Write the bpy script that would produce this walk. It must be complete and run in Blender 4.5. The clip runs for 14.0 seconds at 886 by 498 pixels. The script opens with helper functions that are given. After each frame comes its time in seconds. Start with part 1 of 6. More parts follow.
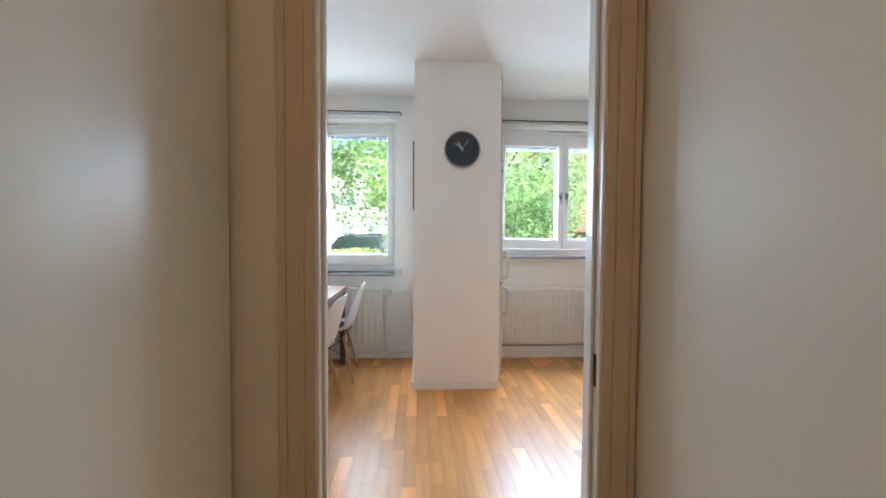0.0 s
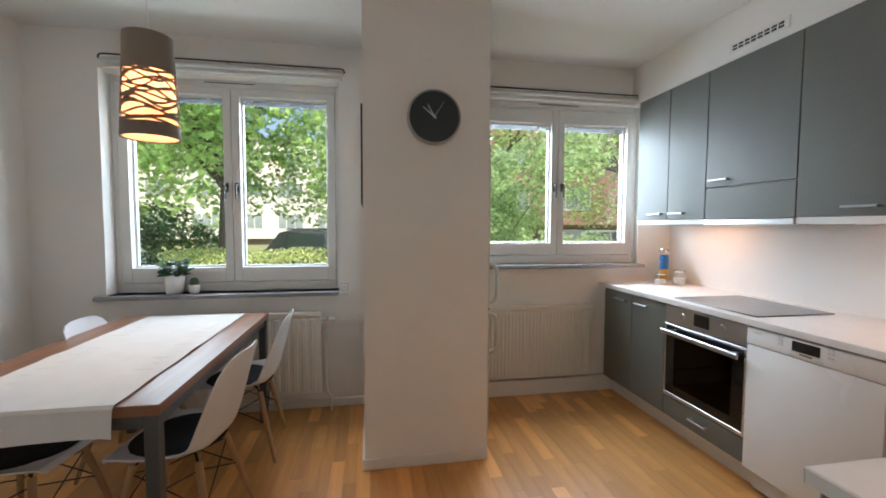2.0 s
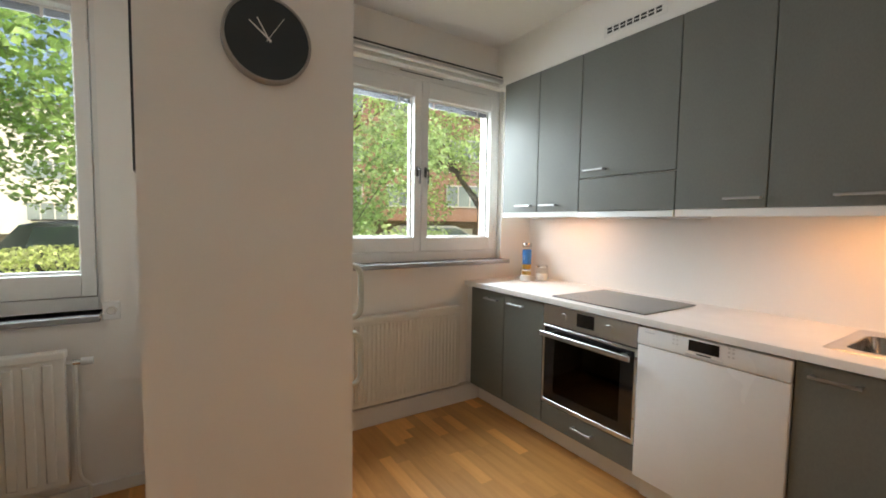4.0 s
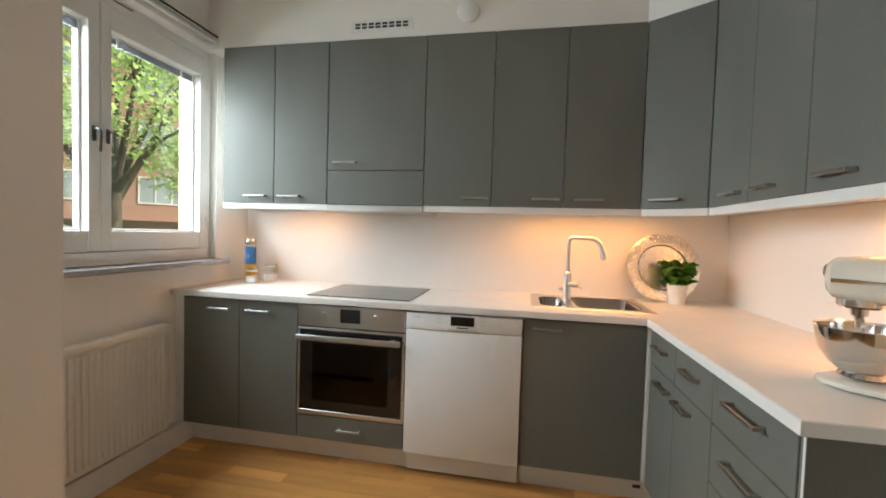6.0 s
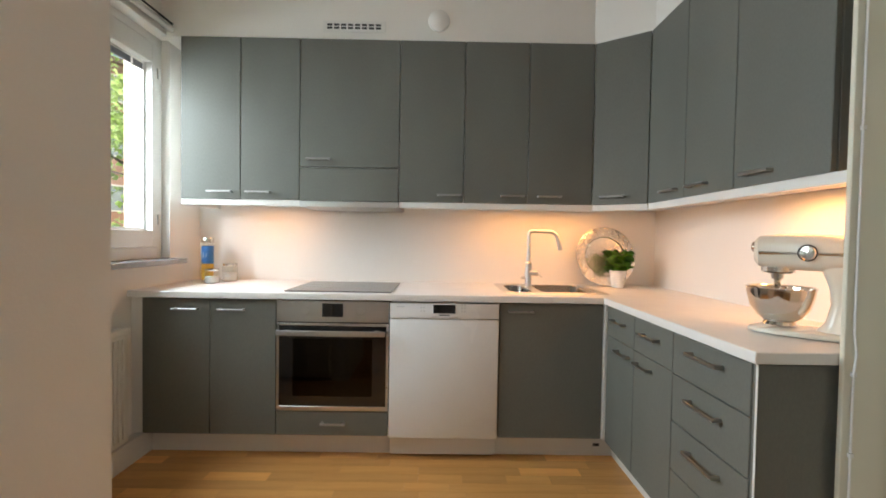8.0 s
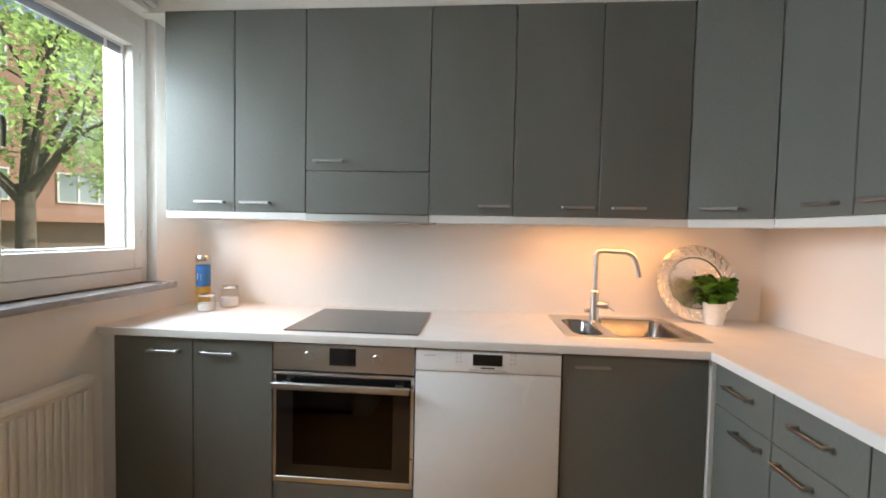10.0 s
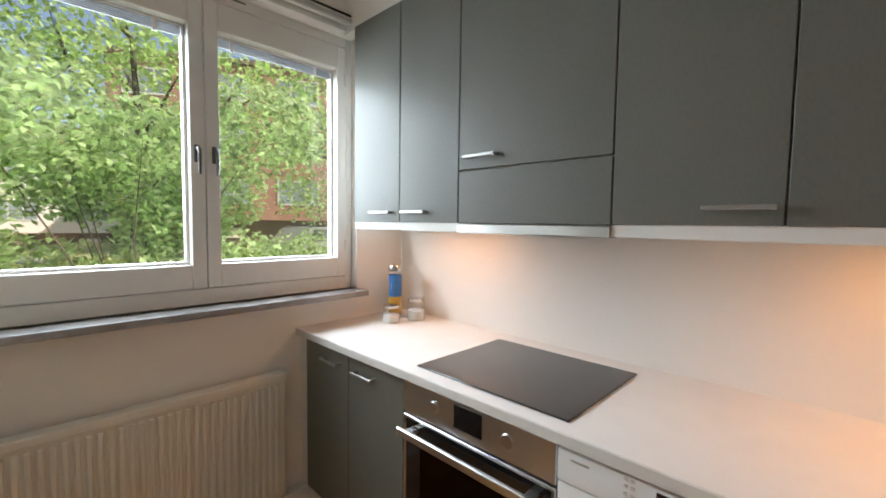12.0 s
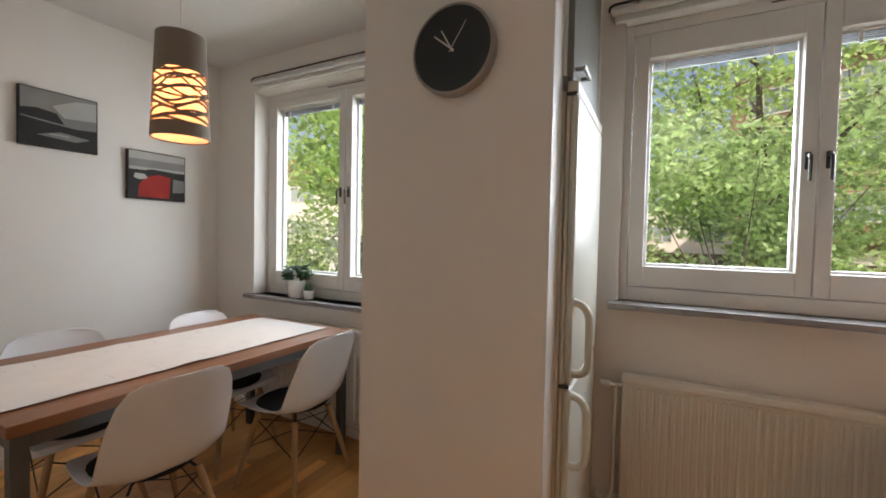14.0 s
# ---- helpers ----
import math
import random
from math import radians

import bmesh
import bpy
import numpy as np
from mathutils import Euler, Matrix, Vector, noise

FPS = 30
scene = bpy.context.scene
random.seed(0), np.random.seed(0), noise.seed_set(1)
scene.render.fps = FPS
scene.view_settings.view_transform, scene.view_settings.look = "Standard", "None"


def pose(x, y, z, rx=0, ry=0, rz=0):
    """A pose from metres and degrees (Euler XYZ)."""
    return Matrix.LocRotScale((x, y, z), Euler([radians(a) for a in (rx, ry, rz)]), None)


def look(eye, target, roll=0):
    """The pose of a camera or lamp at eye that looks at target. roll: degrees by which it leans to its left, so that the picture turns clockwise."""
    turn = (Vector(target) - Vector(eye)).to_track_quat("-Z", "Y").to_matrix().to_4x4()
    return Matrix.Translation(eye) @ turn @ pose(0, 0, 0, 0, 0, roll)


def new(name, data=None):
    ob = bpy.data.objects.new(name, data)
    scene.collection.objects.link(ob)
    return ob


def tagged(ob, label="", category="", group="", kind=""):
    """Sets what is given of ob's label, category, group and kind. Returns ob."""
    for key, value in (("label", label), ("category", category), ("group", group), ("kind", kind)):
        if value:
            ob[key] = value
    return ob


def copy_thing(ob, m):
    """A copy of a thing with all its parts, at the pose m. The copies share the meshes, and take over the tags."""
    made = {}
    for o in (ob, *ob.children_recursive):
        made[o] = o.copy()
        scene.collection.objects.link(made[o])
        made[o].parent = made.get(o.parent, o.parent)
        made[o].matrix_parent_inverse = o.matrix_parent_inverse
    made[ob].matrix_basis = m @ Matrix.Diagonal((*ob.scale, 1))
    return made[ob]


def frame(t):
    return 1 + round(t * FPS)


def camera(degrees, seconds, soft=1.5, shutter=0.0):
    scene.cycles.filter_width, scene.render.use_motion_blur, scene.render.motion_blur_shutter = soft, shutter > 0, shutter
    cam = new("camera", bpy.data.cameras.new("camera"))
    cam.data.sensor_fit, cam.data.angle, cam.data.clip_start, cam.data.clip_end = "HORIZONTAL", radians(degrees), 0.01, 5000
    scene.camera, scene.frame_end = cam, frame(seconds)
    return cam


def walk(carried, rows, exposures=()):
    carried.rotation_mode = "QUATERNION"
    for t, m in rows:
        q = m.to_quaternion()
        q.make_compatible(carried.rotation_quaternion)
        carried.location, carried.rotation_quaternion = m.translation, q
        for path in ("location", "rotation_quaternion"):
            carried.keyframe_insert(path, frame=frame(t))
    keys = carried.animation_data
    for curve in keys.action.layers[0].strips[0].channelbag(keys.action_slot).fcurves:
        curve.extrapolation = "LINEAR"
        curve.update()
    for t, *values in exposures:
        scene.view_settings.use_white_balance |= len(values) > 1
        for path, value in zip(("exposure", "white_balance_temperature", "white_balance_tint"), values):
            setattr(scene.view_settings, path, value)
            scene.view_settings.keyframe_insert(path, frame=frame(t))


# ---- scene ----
cam = camera(94.1, 14.0, soft=1.8)
EXPOSURES = [(0.0, 1.32, 5900, 12), (0.5, 0.98, 6000, 11), (1.0, 0.66, 6150, 12), (1.5, 0.38, 6450, 14), (2.0, 0.30, 6700, 16), (4.5, 0.32, 7500, 15),
             (6.5, 0.32, 7300, 13), (7.5, 0.36, 7400, 13), (10.0, 0.34, 7000, 15), (12.0, 0.14, 7300, 17), (13.0, 0.08, 7150, 20), (13.5, 0.03, 7100, 21), (14.0, 0.04, 7600, 22)]
PATH = [
    (0, (0.077, 0.060, 1.266), (0.197, 2.055, 1.193), 0.4),
    (0.5, (0.067, 0.379, 1.315), (0.217, 2.372, 1.224), 0.3),
    (1, (0.039, 0.677, 1.343), (0.197, 2.668, 1.243), 0.3),
    (1.5, (0.057, 0.885, 1.373), (0.254, 2.872, 1.258), 0.3),
    (2, (0.085, 1.118, 1.354), (0.427, 3.086, 1.242), 0.2),
    (2.2, (0.083, 1.190, 1.340), (0.496, 3.144, 1.228), 0.4),
    (4.5, (0.145, 1.926, 1.317), (1.546, 3.345, 1.169), 0.6),
    (5, (0.065, 2.05, 1.379), (1.781, 3.061, 1.201), 0.9),
    (5.5, (0.016, 2.176, 1.3), (1.905, 2.823, 1.194), 1.7),
    (6, (-0.042, 2.322, 1.252), (1.922, 2.696, 1.177), 1.7),
    (6.5, (-0.11, 2.47, 1.241), (1.884, 2.613, 1.18), 1.7),
    (7, (-0.217, 2.528, 1.219), (1.783, 2.555, 1.166), 1.5),
    (7.5, (-0.27, 2.583, 1.2), (1.729, 2.547, 1.148), 1.5),
    (7.7, (-0.255, 2.600, 1.190), (1.744, 2.574, 1.142), 1.2),
    (9.8, (0.259, 2.678, 1.301), (2.256, 2.74, 1.225), 1.3),
    (10, (0.326, 2.656, 1.324), (2.319, 2.808, 1.245), 1.2),
    (10.5, (0.476, 2.604, 1.379), (2.436, 2.997, 1.3), 1.4),
    (11, (0.692, 2.505, 1.437), (2.569, 3.182, 1.301), 0.7),
    (11.5, (0.879, 2.445, 1.433), (2.595, 3.461, 1.285), 0.6),
    (12, (1.039, 2.399, 1.4), (2.47, 3.791, 1.277), 0.8),
    (12.5, (1.111, 2.303, 1.393), (2.024, 4.078, 1.268), 0.4),
    (13, (1.068, 2.339, 1.343), (1.431, 4.304, 1.261), 0.3),
    (13.5, (1.007, 2.310, 1.363), (0.775, 4.295, 1.279), 0.6),
    (14, (1.033, 2.142, 1.335), (0.106, 3.913, 1.274), 1.2),
]
walk(cam, [(t, look(eye, target, roll)) for t, eye, target, roll in PATH], EXPOSURES)

# ---- world and light ----
world = bpy.data.worlds.new("sky")
scene.world = world
world.use_nodes = True
wn = world.node_tree
sky = wn.nodes.new("ShaderNodeTexSky")
sky.sky_type, sky.sun_disc = "NISHITA", False
sky.sun_elevation, sky.sun_rotation = radians(44), radians(152)
wn.nodes["Background"].inputs["Strength"].default_value = 0.15
wn.links.new(sky.outputs[0], wn.nodes["Background"].inputs["Color"])
sun = new("sun", bpy.data.lights.new("sun", "SUN"))
sun.data.energy, sun.data.angle, sun.data.color = 5.0, radians(0.5), (1, 0.95, 0.86)
sun.matrix_world = look((9.0, -17.0, 18.5), (0, 0, 0))


def area(name, m, sx, sy, watts, color):
    lamp = new(name, bpy.data.lights.new(name, "AREA"))
    lamp.data.shape, lamp.data.size, lamp.data.size_y = "RECTANGLE", sx, sy
    lamp.data.energy, lamp.data.color, lamp.matrix_world = watts, color, m
    return lamp


# daylight in the two window openings
DAY = (0.645, 0.82, 0.99)
WARM = (1.0, 0.47, 0.16)
area("window_light_dining", look((-0.80, 4.98, 2.00), (-0.55, 3.1, 1.00)), 2.2, 1.6, 82, DAY)
area("window_light_kitchen", look((1.50, 4.98, 2.08), (1.50, 3.0, 0.95)), 2.0, 1.6, 172, DAY)
# strip lamps under the wall cabinets
area("strip_light_sink", look((2.36, 1.95, 1.385), (2.36, 1.95, 0.9)), 0.06, 0.80, 2.9, WARM)
area("strip_light_corner", look((2.40, 3.72, 1.385), (2.40, 3.72, 0.9)), 0.05, 0.45, 1.0, WARM)
area("strip_light_south", look((1.22, 1.29, 1.385), (1.22, 1.29, 0.9)), 0.5, 0.06, 2.1, WARM)
# unseen lamp added on the hall ceiling, to warm the hall and the pier
hall = new("hall_fill_lamp", bpy.data.lights.new("hall_fill_lamp", "POINT"))
hall.data.energy, hall.data.color, hall.data.shadow_soft_size = 3.2, (1.0, 0.64, 0.35), 0.09
hall.location = (0.05, -0.65, 2.43)
# bulb in the pendant
bulb = new("pendant_bulb", bpy.data.lights.new("pendant_bulb", "POINT"))
bulb.data.energy, bulb.data.color, bulb.data.shadow_soft_size = 8.5, (1.0, 0.64, 0.40), 0.035
bulb.location = (-0.92, 3.265, 1.955)

# ---- materials ----


def material(name, color, rough=0.5, metal=0.0, vary=0.06, scale=6.0, fine=60.0, bump=0.05, stretch=(1, 1, 1), coat=0.0, color2=None, per_object=0.0, rough_vary=0.08, spec=0.5, island=False, fleck=0.0):
    """A surface with coarse and fine variation of its colour, roughness and relief."""
    m = bpy.data.materials.new(name)
    m.use_nodes = True
    t = m.node_tree
    n, ln = t.nodes, t.links
    b = n["Principled BSDF"]
    co = n.new("ShaderNodeTexCoord")
    mp = n.new("ShaderNodeMapping")
    mp.inputs["Scale"].default_value = stretch
    ln.new(co.outputs["Object"], mp.inputs["Vector"])
    a = n.new("ShaderNodeTexNoise")
    a.inputs["Scale"].default_value, a.inputs["Detail"].default_value = scale, 3
    f = n.new("ShaderNodeTexNoise")
    f.inputs["Scale"].default_value, f.inputs["Detail"].default_value = fine, 4
    for x in (a, f):
        ln.new(mp.outputs[0], x.inputs["Vector"])
    mix = n.new("ShaderNodeMix")
    mix.data_type = "RGBA"
    c2 = color2 or tuple(max(0.0, c * (1 - 2.2 * vary)) for c in color)
    c1 = color if color2 else tuple(min(1.0, c * (1 + vary)) for c in color)
    mix.inputs["A"].default_value, mix.inputs["B"].default_value = (*c1, 1), (*c2, 1)
    add = n.new("ShaderNodeMath")
    add.operation = "MULTIPLY_ADD"
    ln.new(f.outputs["Fac"], add.inputs[0])
    add.inputs[1].default_value = 0.45
    ln.new(a.outputs["Fac"], add.inputs[2])
    ramp = n.new("ShaderNodeMapRange")
    ramp.inputs["From Min"].default_value, ramp.inputs["From Max"].default_value = 0.35, 1.1
    ln.new(add.outputs[0], ramp.inputs["Value"])
    ln.new(ramp.outputs[0], mix.inputs["Factor"])
    out = mix.outputs["Result"]
    if per_object:
        src = n.new("ShaderNodeNewGeometry").outputs["Random Per Island"] if island else n.new("ShaderNodeObjectInfo").outputs["Random"]
        hs = n.new("ShaderNodeHueSaturation")
        mr = n.new("ShaderNodeMapRange")
        mr.inputs["To Min"].default_value, mr.inputs["To Max"].default_value = 1 - per_object, 1 + per_object
        ln.new(src, mr.inputs["Value"])
        val = mr.outputs[0]
        if fleck:
            # a few boards are of much paler sapwood
            gt, fm = n.new("ShaderNodeMapRange"), n.new("ShaderNodeMath")
            gt.inputs["From Min"].default_value, gt.inputs["From Max"].default_value = 0.86, 0.97
            gt.inputs["To Max"].default_value = fleck
            fm.operation = "ADD"
            ln.new(src, gt.inputs["Value"])
            ln.new(gt.outputs[0], fm.inputs[0])
            ln.new(val, fm.inputs[1])
            val = fm.outputs[0]
        ln.new(val, hs.inputs["Value"])
        ln.new(out, hs.inputs["Color"])
        out = hs.outputs["Color"]
    ln.new(out, b.inputs["Base Color"])
    rr = n.new("ShaderNodeMapRange")
    rr.inputs["To Min"].default_value, rr.inputs["To Max"].default_value = max(0.02, rough - rough_vary), min(1, rough + rough_vary)
    ln.new(a.outputs["Fac"], rr.inputs["Value"])
    ln.new(rr.outputs[0], b.inputs["Roughness"])
    b.inputs["Metallic"].default_value = metal
    b.inputs["Coat Weight"].default_value = coat
    b.inputs["Coat Roughness"].default_value = 0.12
    b.inputs["Specular IOR Level"].default_value = spec
    if bump:
        bp = n.new("ShaderNodeBump")
        bp.inputs["Strength"].default_value, bp.inputs["Distance"].default_value = bump, 0.004
        ln.new(f.outputs["Fac"], bp.inputs["Height"])
        ln.new(bp.outputs[0], b.inputs["Normal"])
    return m


def glass(name, tint=(1, 1, 1), gloss=0.08):
    m = bpy.data.materials.new(name)
    m.use_nodes = True
    n, ln = m.node_tree.nodes, m.node_tree.links
    n.remove(n["Principled BSDF"])
    tr, gl, mx = n.new("ShaderNodeBsdfTransparent"), n.new("ShaderNodeBsdfGlossy"), n.new("ShaderNodeMixShader")
    tr.inputs["Color"].default_value = (*tint, 1)
    gl.inputs["Roughness"].default_value = 0.02
    lw = n.new("ShaderNodeLayerWeight")
    pw, sc = n.new("ShaderNodeMath"), n.new("ShaderNodeMath")
    pw.operation, sc.operation = "POWER", "MULTIPLY_ADD"
    pw.inputs[1].default_value = 4.0
    sc.inputs[1].default_value, sc.inputs[2].default_value = 0.35 + gloss, gloss * 0.5
    lw.inputs["Blend"].default_value = 0.5
    ln.new(lw.outputs["Facing"], pw.inputs[0])
    ln.new(pw.outputs[0], sc.inputs[0])
    ln.new(sc.outputs[0], mx.inputs["Fac"])
    ln.new(tr.outputs[0], mx.inputs[1])
    ln.new(gl.outputs[0], mx.inputs[2])
    ln.new(mx.outputs[0], n["Material Output"].inputs["Surface"])
    return m


def leaf_material(name, c1, c2):
    m = material(name, c1, 0.5, color2=c2, scale=1.2, fine=9, bump=0, per_object=0.45, island=True)
    n, ln = m.node_tree.nodes, m.node_tree.links
    b = n["Principled BSDF"]
    src = b.inputs["Base Color"].links[0].from_socket
    tl, mx = n.new("ShaderNodeBsdfTranslucent"), n.new("ShaderNodeMixShader")
    gain = n.new("ShaderNodeHueSaturation")
    gain.inputs["Value"].default_value, gain.inputs["Saturation"].default_value = 1.9, 1.1
    ln.new(src, gain.inputs["Color"])
    ln.new(gain.outputs[0], tl.inputs["Color"])
    mx.inputs["Fac"].default_value = 0.45
    ln.new(b.outputs[0], mx.inputs[1])
    ln.new(tl.outputs[0], mx.inputs[2])
    ln.new(mx.outputs[0], n["Material Output"].inputs["Surface"])
    return m


M_WALL = material("wall_paint", (0.83, 0.79, 0.735), 0.62, vary=0.02, scale=2.5, fine=140, bump=0.10)
M_CEIL = material("ceiling_paint", (0.74, 0.71, 0.675), 0.75, vary=0.02, scale=2, fine=120, bump=0.08)
M_TRIM = material("trim_gloss_paint", (0.78, 0.755, 0.71), 0.32, vary=0.03, scale=5, fine=40, bump=0.03)
M_HALLDOOR = material("door_gloss_paint", (0.68, 0.645, 0.53), 0.34, vary=0.012, scale=1.2, fine=50, bump=0.03, rough_vary=0.015)
M_HALLWALL = material("hall_cream_paint", (0.74, 0.69, 0.57), 0.5, vary=0.03, scale=1.5, fine=120, bump=0.10)
# cream trim with the hall side's shade put into the colour as brown
M_HALLTRIM_SHADED = material("hall_trim_cream_shaded", (0.60, 0.49, 0.34), 0.35, vary=0.05, scale=4, fine=40, bump=0.04)
M_WINFRAME = material("window_paint", (0.76, 0.74, 0.70), 0.35, vary=0.03, scale=6, fine=50, bump=0.03)
M_CAB = material("cabinet_grey_green", (0.158, 0.160, 0.139), 0.40, vary=0.13, scale=1.7, fine=150, bump=0.05, stretch=(1, 1, 0.5), rough_vary=0.09, spec=0.32)
M_CARCASS = material("cabinet_white", (0.78, 0.76, 0.72), 0.4, vary=0.02, bump=0.02)
M_TOP = material("worktop_white_laminate", (0.80, 0.78, 0.75), 0.36, vary=0.025, scale=9, fine=170, bump=0.02)
M_SPLASH = material("splashback_white", (0.80, 0.775, 0.735), 0.34, vary=0.02, scale=2, fine=90, bump=0.02)
M_STEEL = material("brushed_steel", (0.62, 0.615, 0.61), 0.30, metal=1, vary=0.05, scale=8, fine=220, bump=0.03, stretch=(1, 0.05, 1))
# the rim's steel, darkened and browned for the dark reflections inside the bowls
M_BOWL_SHADED = material("sink_bowl_steel_shaded", (0.40, 0.375, 0.35), 0.20, metal=1, vary=0.06, scale=8, fine=160, bump=0.02, rough_vary=0.05)
M_HANDLE = material("handle_steel", (0.40, 0.39, 0.375), 0.34, metal=1, vary=0.05, scale=8, fine=200, bump=0.02)
M_CHROME = material("polished_steel", (0.68, 0.66, 0.63), 0.12, metal=1, vary=0.03, scale=9, fine=80, bump=0.01, rough_vary=0.04)
M_SILVER = material("embossed_silver", (0.80, 0.77, 0.72), 0.26, metal=0.85, vary=0.08, scale=14, fine=45, bump=0.2)
M_BLACKGLASS = material("black_glass", (0.012, 0.012, 0.013), 0.08, vary=0.1, bump=0, rough_vary=0.02, spec=0.6)
M_HOB = material("hob_glass", (0.035, 0.035, 0.036), 0.16, vary=0.1, bump=0.0, rough_vary=0.03, spec=0.7)
M_BLACK = material("black_plastic", (0.02, 0.02, 0.021), 0.42, vary=0.15, bump=0.02)
M_WHITEPL = material("white_enamel", (0.80, 0.79, 0.77), 0.25, vary=0.02, scale=4, bump=0.01)
# white enamel greyed towards green, in place of the garden's dark reflection
M_FRIDGE = material("fridge_white_greyed", (0.56, 0.56, 0.48), 0.42, vary=0.02, scale=3, fine=90, bump=0.015, rough_vary=0.03)
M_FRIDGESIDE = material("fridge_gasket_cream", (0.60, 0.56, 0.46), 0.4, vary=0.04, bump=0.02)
M_RAD = material("radiator_enamel", (0.78, 0.75, 0.68), 0.34, vary=0.03, scale=5, bump=0.02)
M_MARBLE = material("grey_marble", (0.42, 0.41, 0.41), 0.25, color2=(0.16, 0.15, 0.15), scale=9, fine=38, bump=0.03, stretch=(0.7, 1.6, 1.6))
M_CLOCK = material("clock_face", (0.014, 0.02, 0.023), 0.42, vary=0.1, bump=0.01)
M_CLOCKRIM = material("clock_rim", (0.36, 0.33, 0.30), 0.35, metal=0.6, vary=0.04, bump=0.01)
M_SHELL = material("chair_shell_plastic", (0.80, 0.80, 0.81), 0.36, vary=0.02, scale=3, fine=120, bump=0.02)
M_PAD = material("black_felt", (0.012, 0.012, 0.014), 0.9, vary=0.2, scale=12, fine=260, bump=0.4)
M_LEGWOOD = material("beech_wood", (0.50, 0.32, 0.16), 0.45, color2=(0.36, 0.20, 0.09), scale=5, fine=70, bump=0.05, stretch=(8, 8, 0.6))
M_WIRE = material("dark_wire", (0.03, 0.028, 0.026), 0.4, metal=0.7, vary=0.1, bump=0)
M_TABLE = material("table_cherry_veneer", (0.30, 0.125, 0.055), 0.42, color2=(0.22, 0.085, 0.036), scale=3, fine=55, bump=0.03, stretch=(9, 0.7, 9), coat=0.08)
M_TABLELEG = material("grey_painted_steel", (0.10, 0.10, 0.10), 0.45, metal=0.4, vary=0.06, bump=0.02)
M_RUNNER = material("linen_runner", (0.78, 0.74, 0.70), 0.85, vary=0.03, scale=10, fine=380, bump=0.35)
M_PRINT = material("linen_print", (0.60, 0.57, 0.55), 0.85, vary=0.05, fine=300, bump=0.2)
M_LAMP = material("lamp_taupe_card", (0.25, 0.195, 0.145), 0.7, vary=0.05, scale=8, fine=120, bump=0.08)
M_LAMPIN = material("lamp_lining", (0.85, 0.70, 0.48), 0.6, vary=0.03, bump=0.02)
M_POT = material("white_ceramic", (0.82, 0.80, 0.77), 0.28, vary=0.02, bump=0.01)
M_SOIL = material("potting_soil", (0.035, 0.024, 0.016), 0.95, vary=0.3, scale=30, fine=160, bump=0.6)
M_BASIL = leaf_material("basil_leaf", (0.07, 0.19, 0.025), (0.03, 0.09, 0.014))
M_SUCC = leaf_material("succulent_leaf", (0.05, 0.09, 0.05), (0.03, 0.06, 0.03))
M_BLIND = material("blind_slats", (0.11, 0.11, 0.115), 0.5, vary=0.06, bump=0.02)
M_RAIL = material("rail_alu", (0.62, 0.60, 0.58), 0.35, metal=0.3, vary=0.03, bump=0.02)
M_GLASS = glass("window_glass", (0.97, 0.985, 0.98), 0.06)
M_JAR = glass("jar_glass", (0.95, 0.96, 0.96), 0.05)
M_LATCH = material("dark_steel", (0.10, 0.095, 0.09), 0.3, metal=0.8, vary=0.05, bump=0.01)
M_OVENGLASS = glass("oven_glass", (0.15, 0.145, 0.14), 0.06)
M_OVENIN = material("oven_enamel", (0.035, 0.03, 0.028), 0.35, vary=0.15, bump=0.02)
M_SUGAR = material("white_sugar", (0.78, 0.76, 0.72), 0.9, vary=0.03, fine=300, bump=0.3)
M_MIXER = material("mixer_cream_enamel", (0.72, 0.66, 0.56), 0.18, vary=0.02, scale=3, bump=0.008, rough_vary=0.03)
M_BLUE = material("tin_blue", (0.03, 0.16, 0.42), 0.4, vary=0.1, scale=20, bump=0.01)
M_YELLOW = material("tin_yellow", (0.62, 0.36, 0.06), 0.4, vary=0.15, scale=25, bump=0.01)
M_CANVAS_D = material("canvas_dark", (0.035, 0.032, 0.032), 0.8, vary=0.25, scale=7, fine=260, bump=0.15)
M_CANVAS_G = material("canvas_grey", (0.30, 0.295, 0.28), 0.8, color2=(0.16, 0.155, 0.15), scale=5, fine=260, bump=0.15)
M_CANVAS_L = material("canvas_light", (0.46, 0.45, 0.43), 0.8, vary=0.08, scale=5, fine=260, bump=0.15)
M_CANVAS_R = material("canvas_red", (0.42, 0.03, 0.022), 0.8, vary=0.15, scale=6, fine=260, bump=0.15)
M_PARQ = material("oak_parquet", (0.70, 0.35, 0.112), 0.33, color2=(0.50, 0.222, 0.062), scale=2.2, fine=26, bump=0.03, stretch=(14, 0.9, 6), per_object=0.13, rough_vary=0.06, spec=0.40, fleck=0.30)
M_PARQ_J = material("oak_parquet_rest", (0.70, 0.35, 0.112), 0.33, color2=(0.50, 0.222, 0.062), scale=2.2, fine=26, bump=0.03, stretch=(14, 0.9, 6), per_object=0.13, rough_vary=0.06, spec=0.40, fleck=0.30, island=True)
M_SUBFLOOR = material("floor_joint", (0.40, 0.19, 0.06), 0.7, vary=0.1, bump=0.05)
M_BARK = material("bark", (0.12, 0.10, 0.08), 0.9, vary=0.25, scale=6, fine=30, bump=0.8, stretch=(2, 2, 0.4))
M_LEAF_A = leaf_material("maple_leaf", (0.47, 0.58, 0.28), (0.27, 0.40, 0.15))
M_LEAF_B = leaf_material("shrub_leaf", (0.48, 0.57, 0.34), (0.21, 0.31, 0.14))
M_LEAF_C = leaf_material("hedge_leaf", (0.60, 0.62, 0.35), (0.40, 0.47, 0.22))
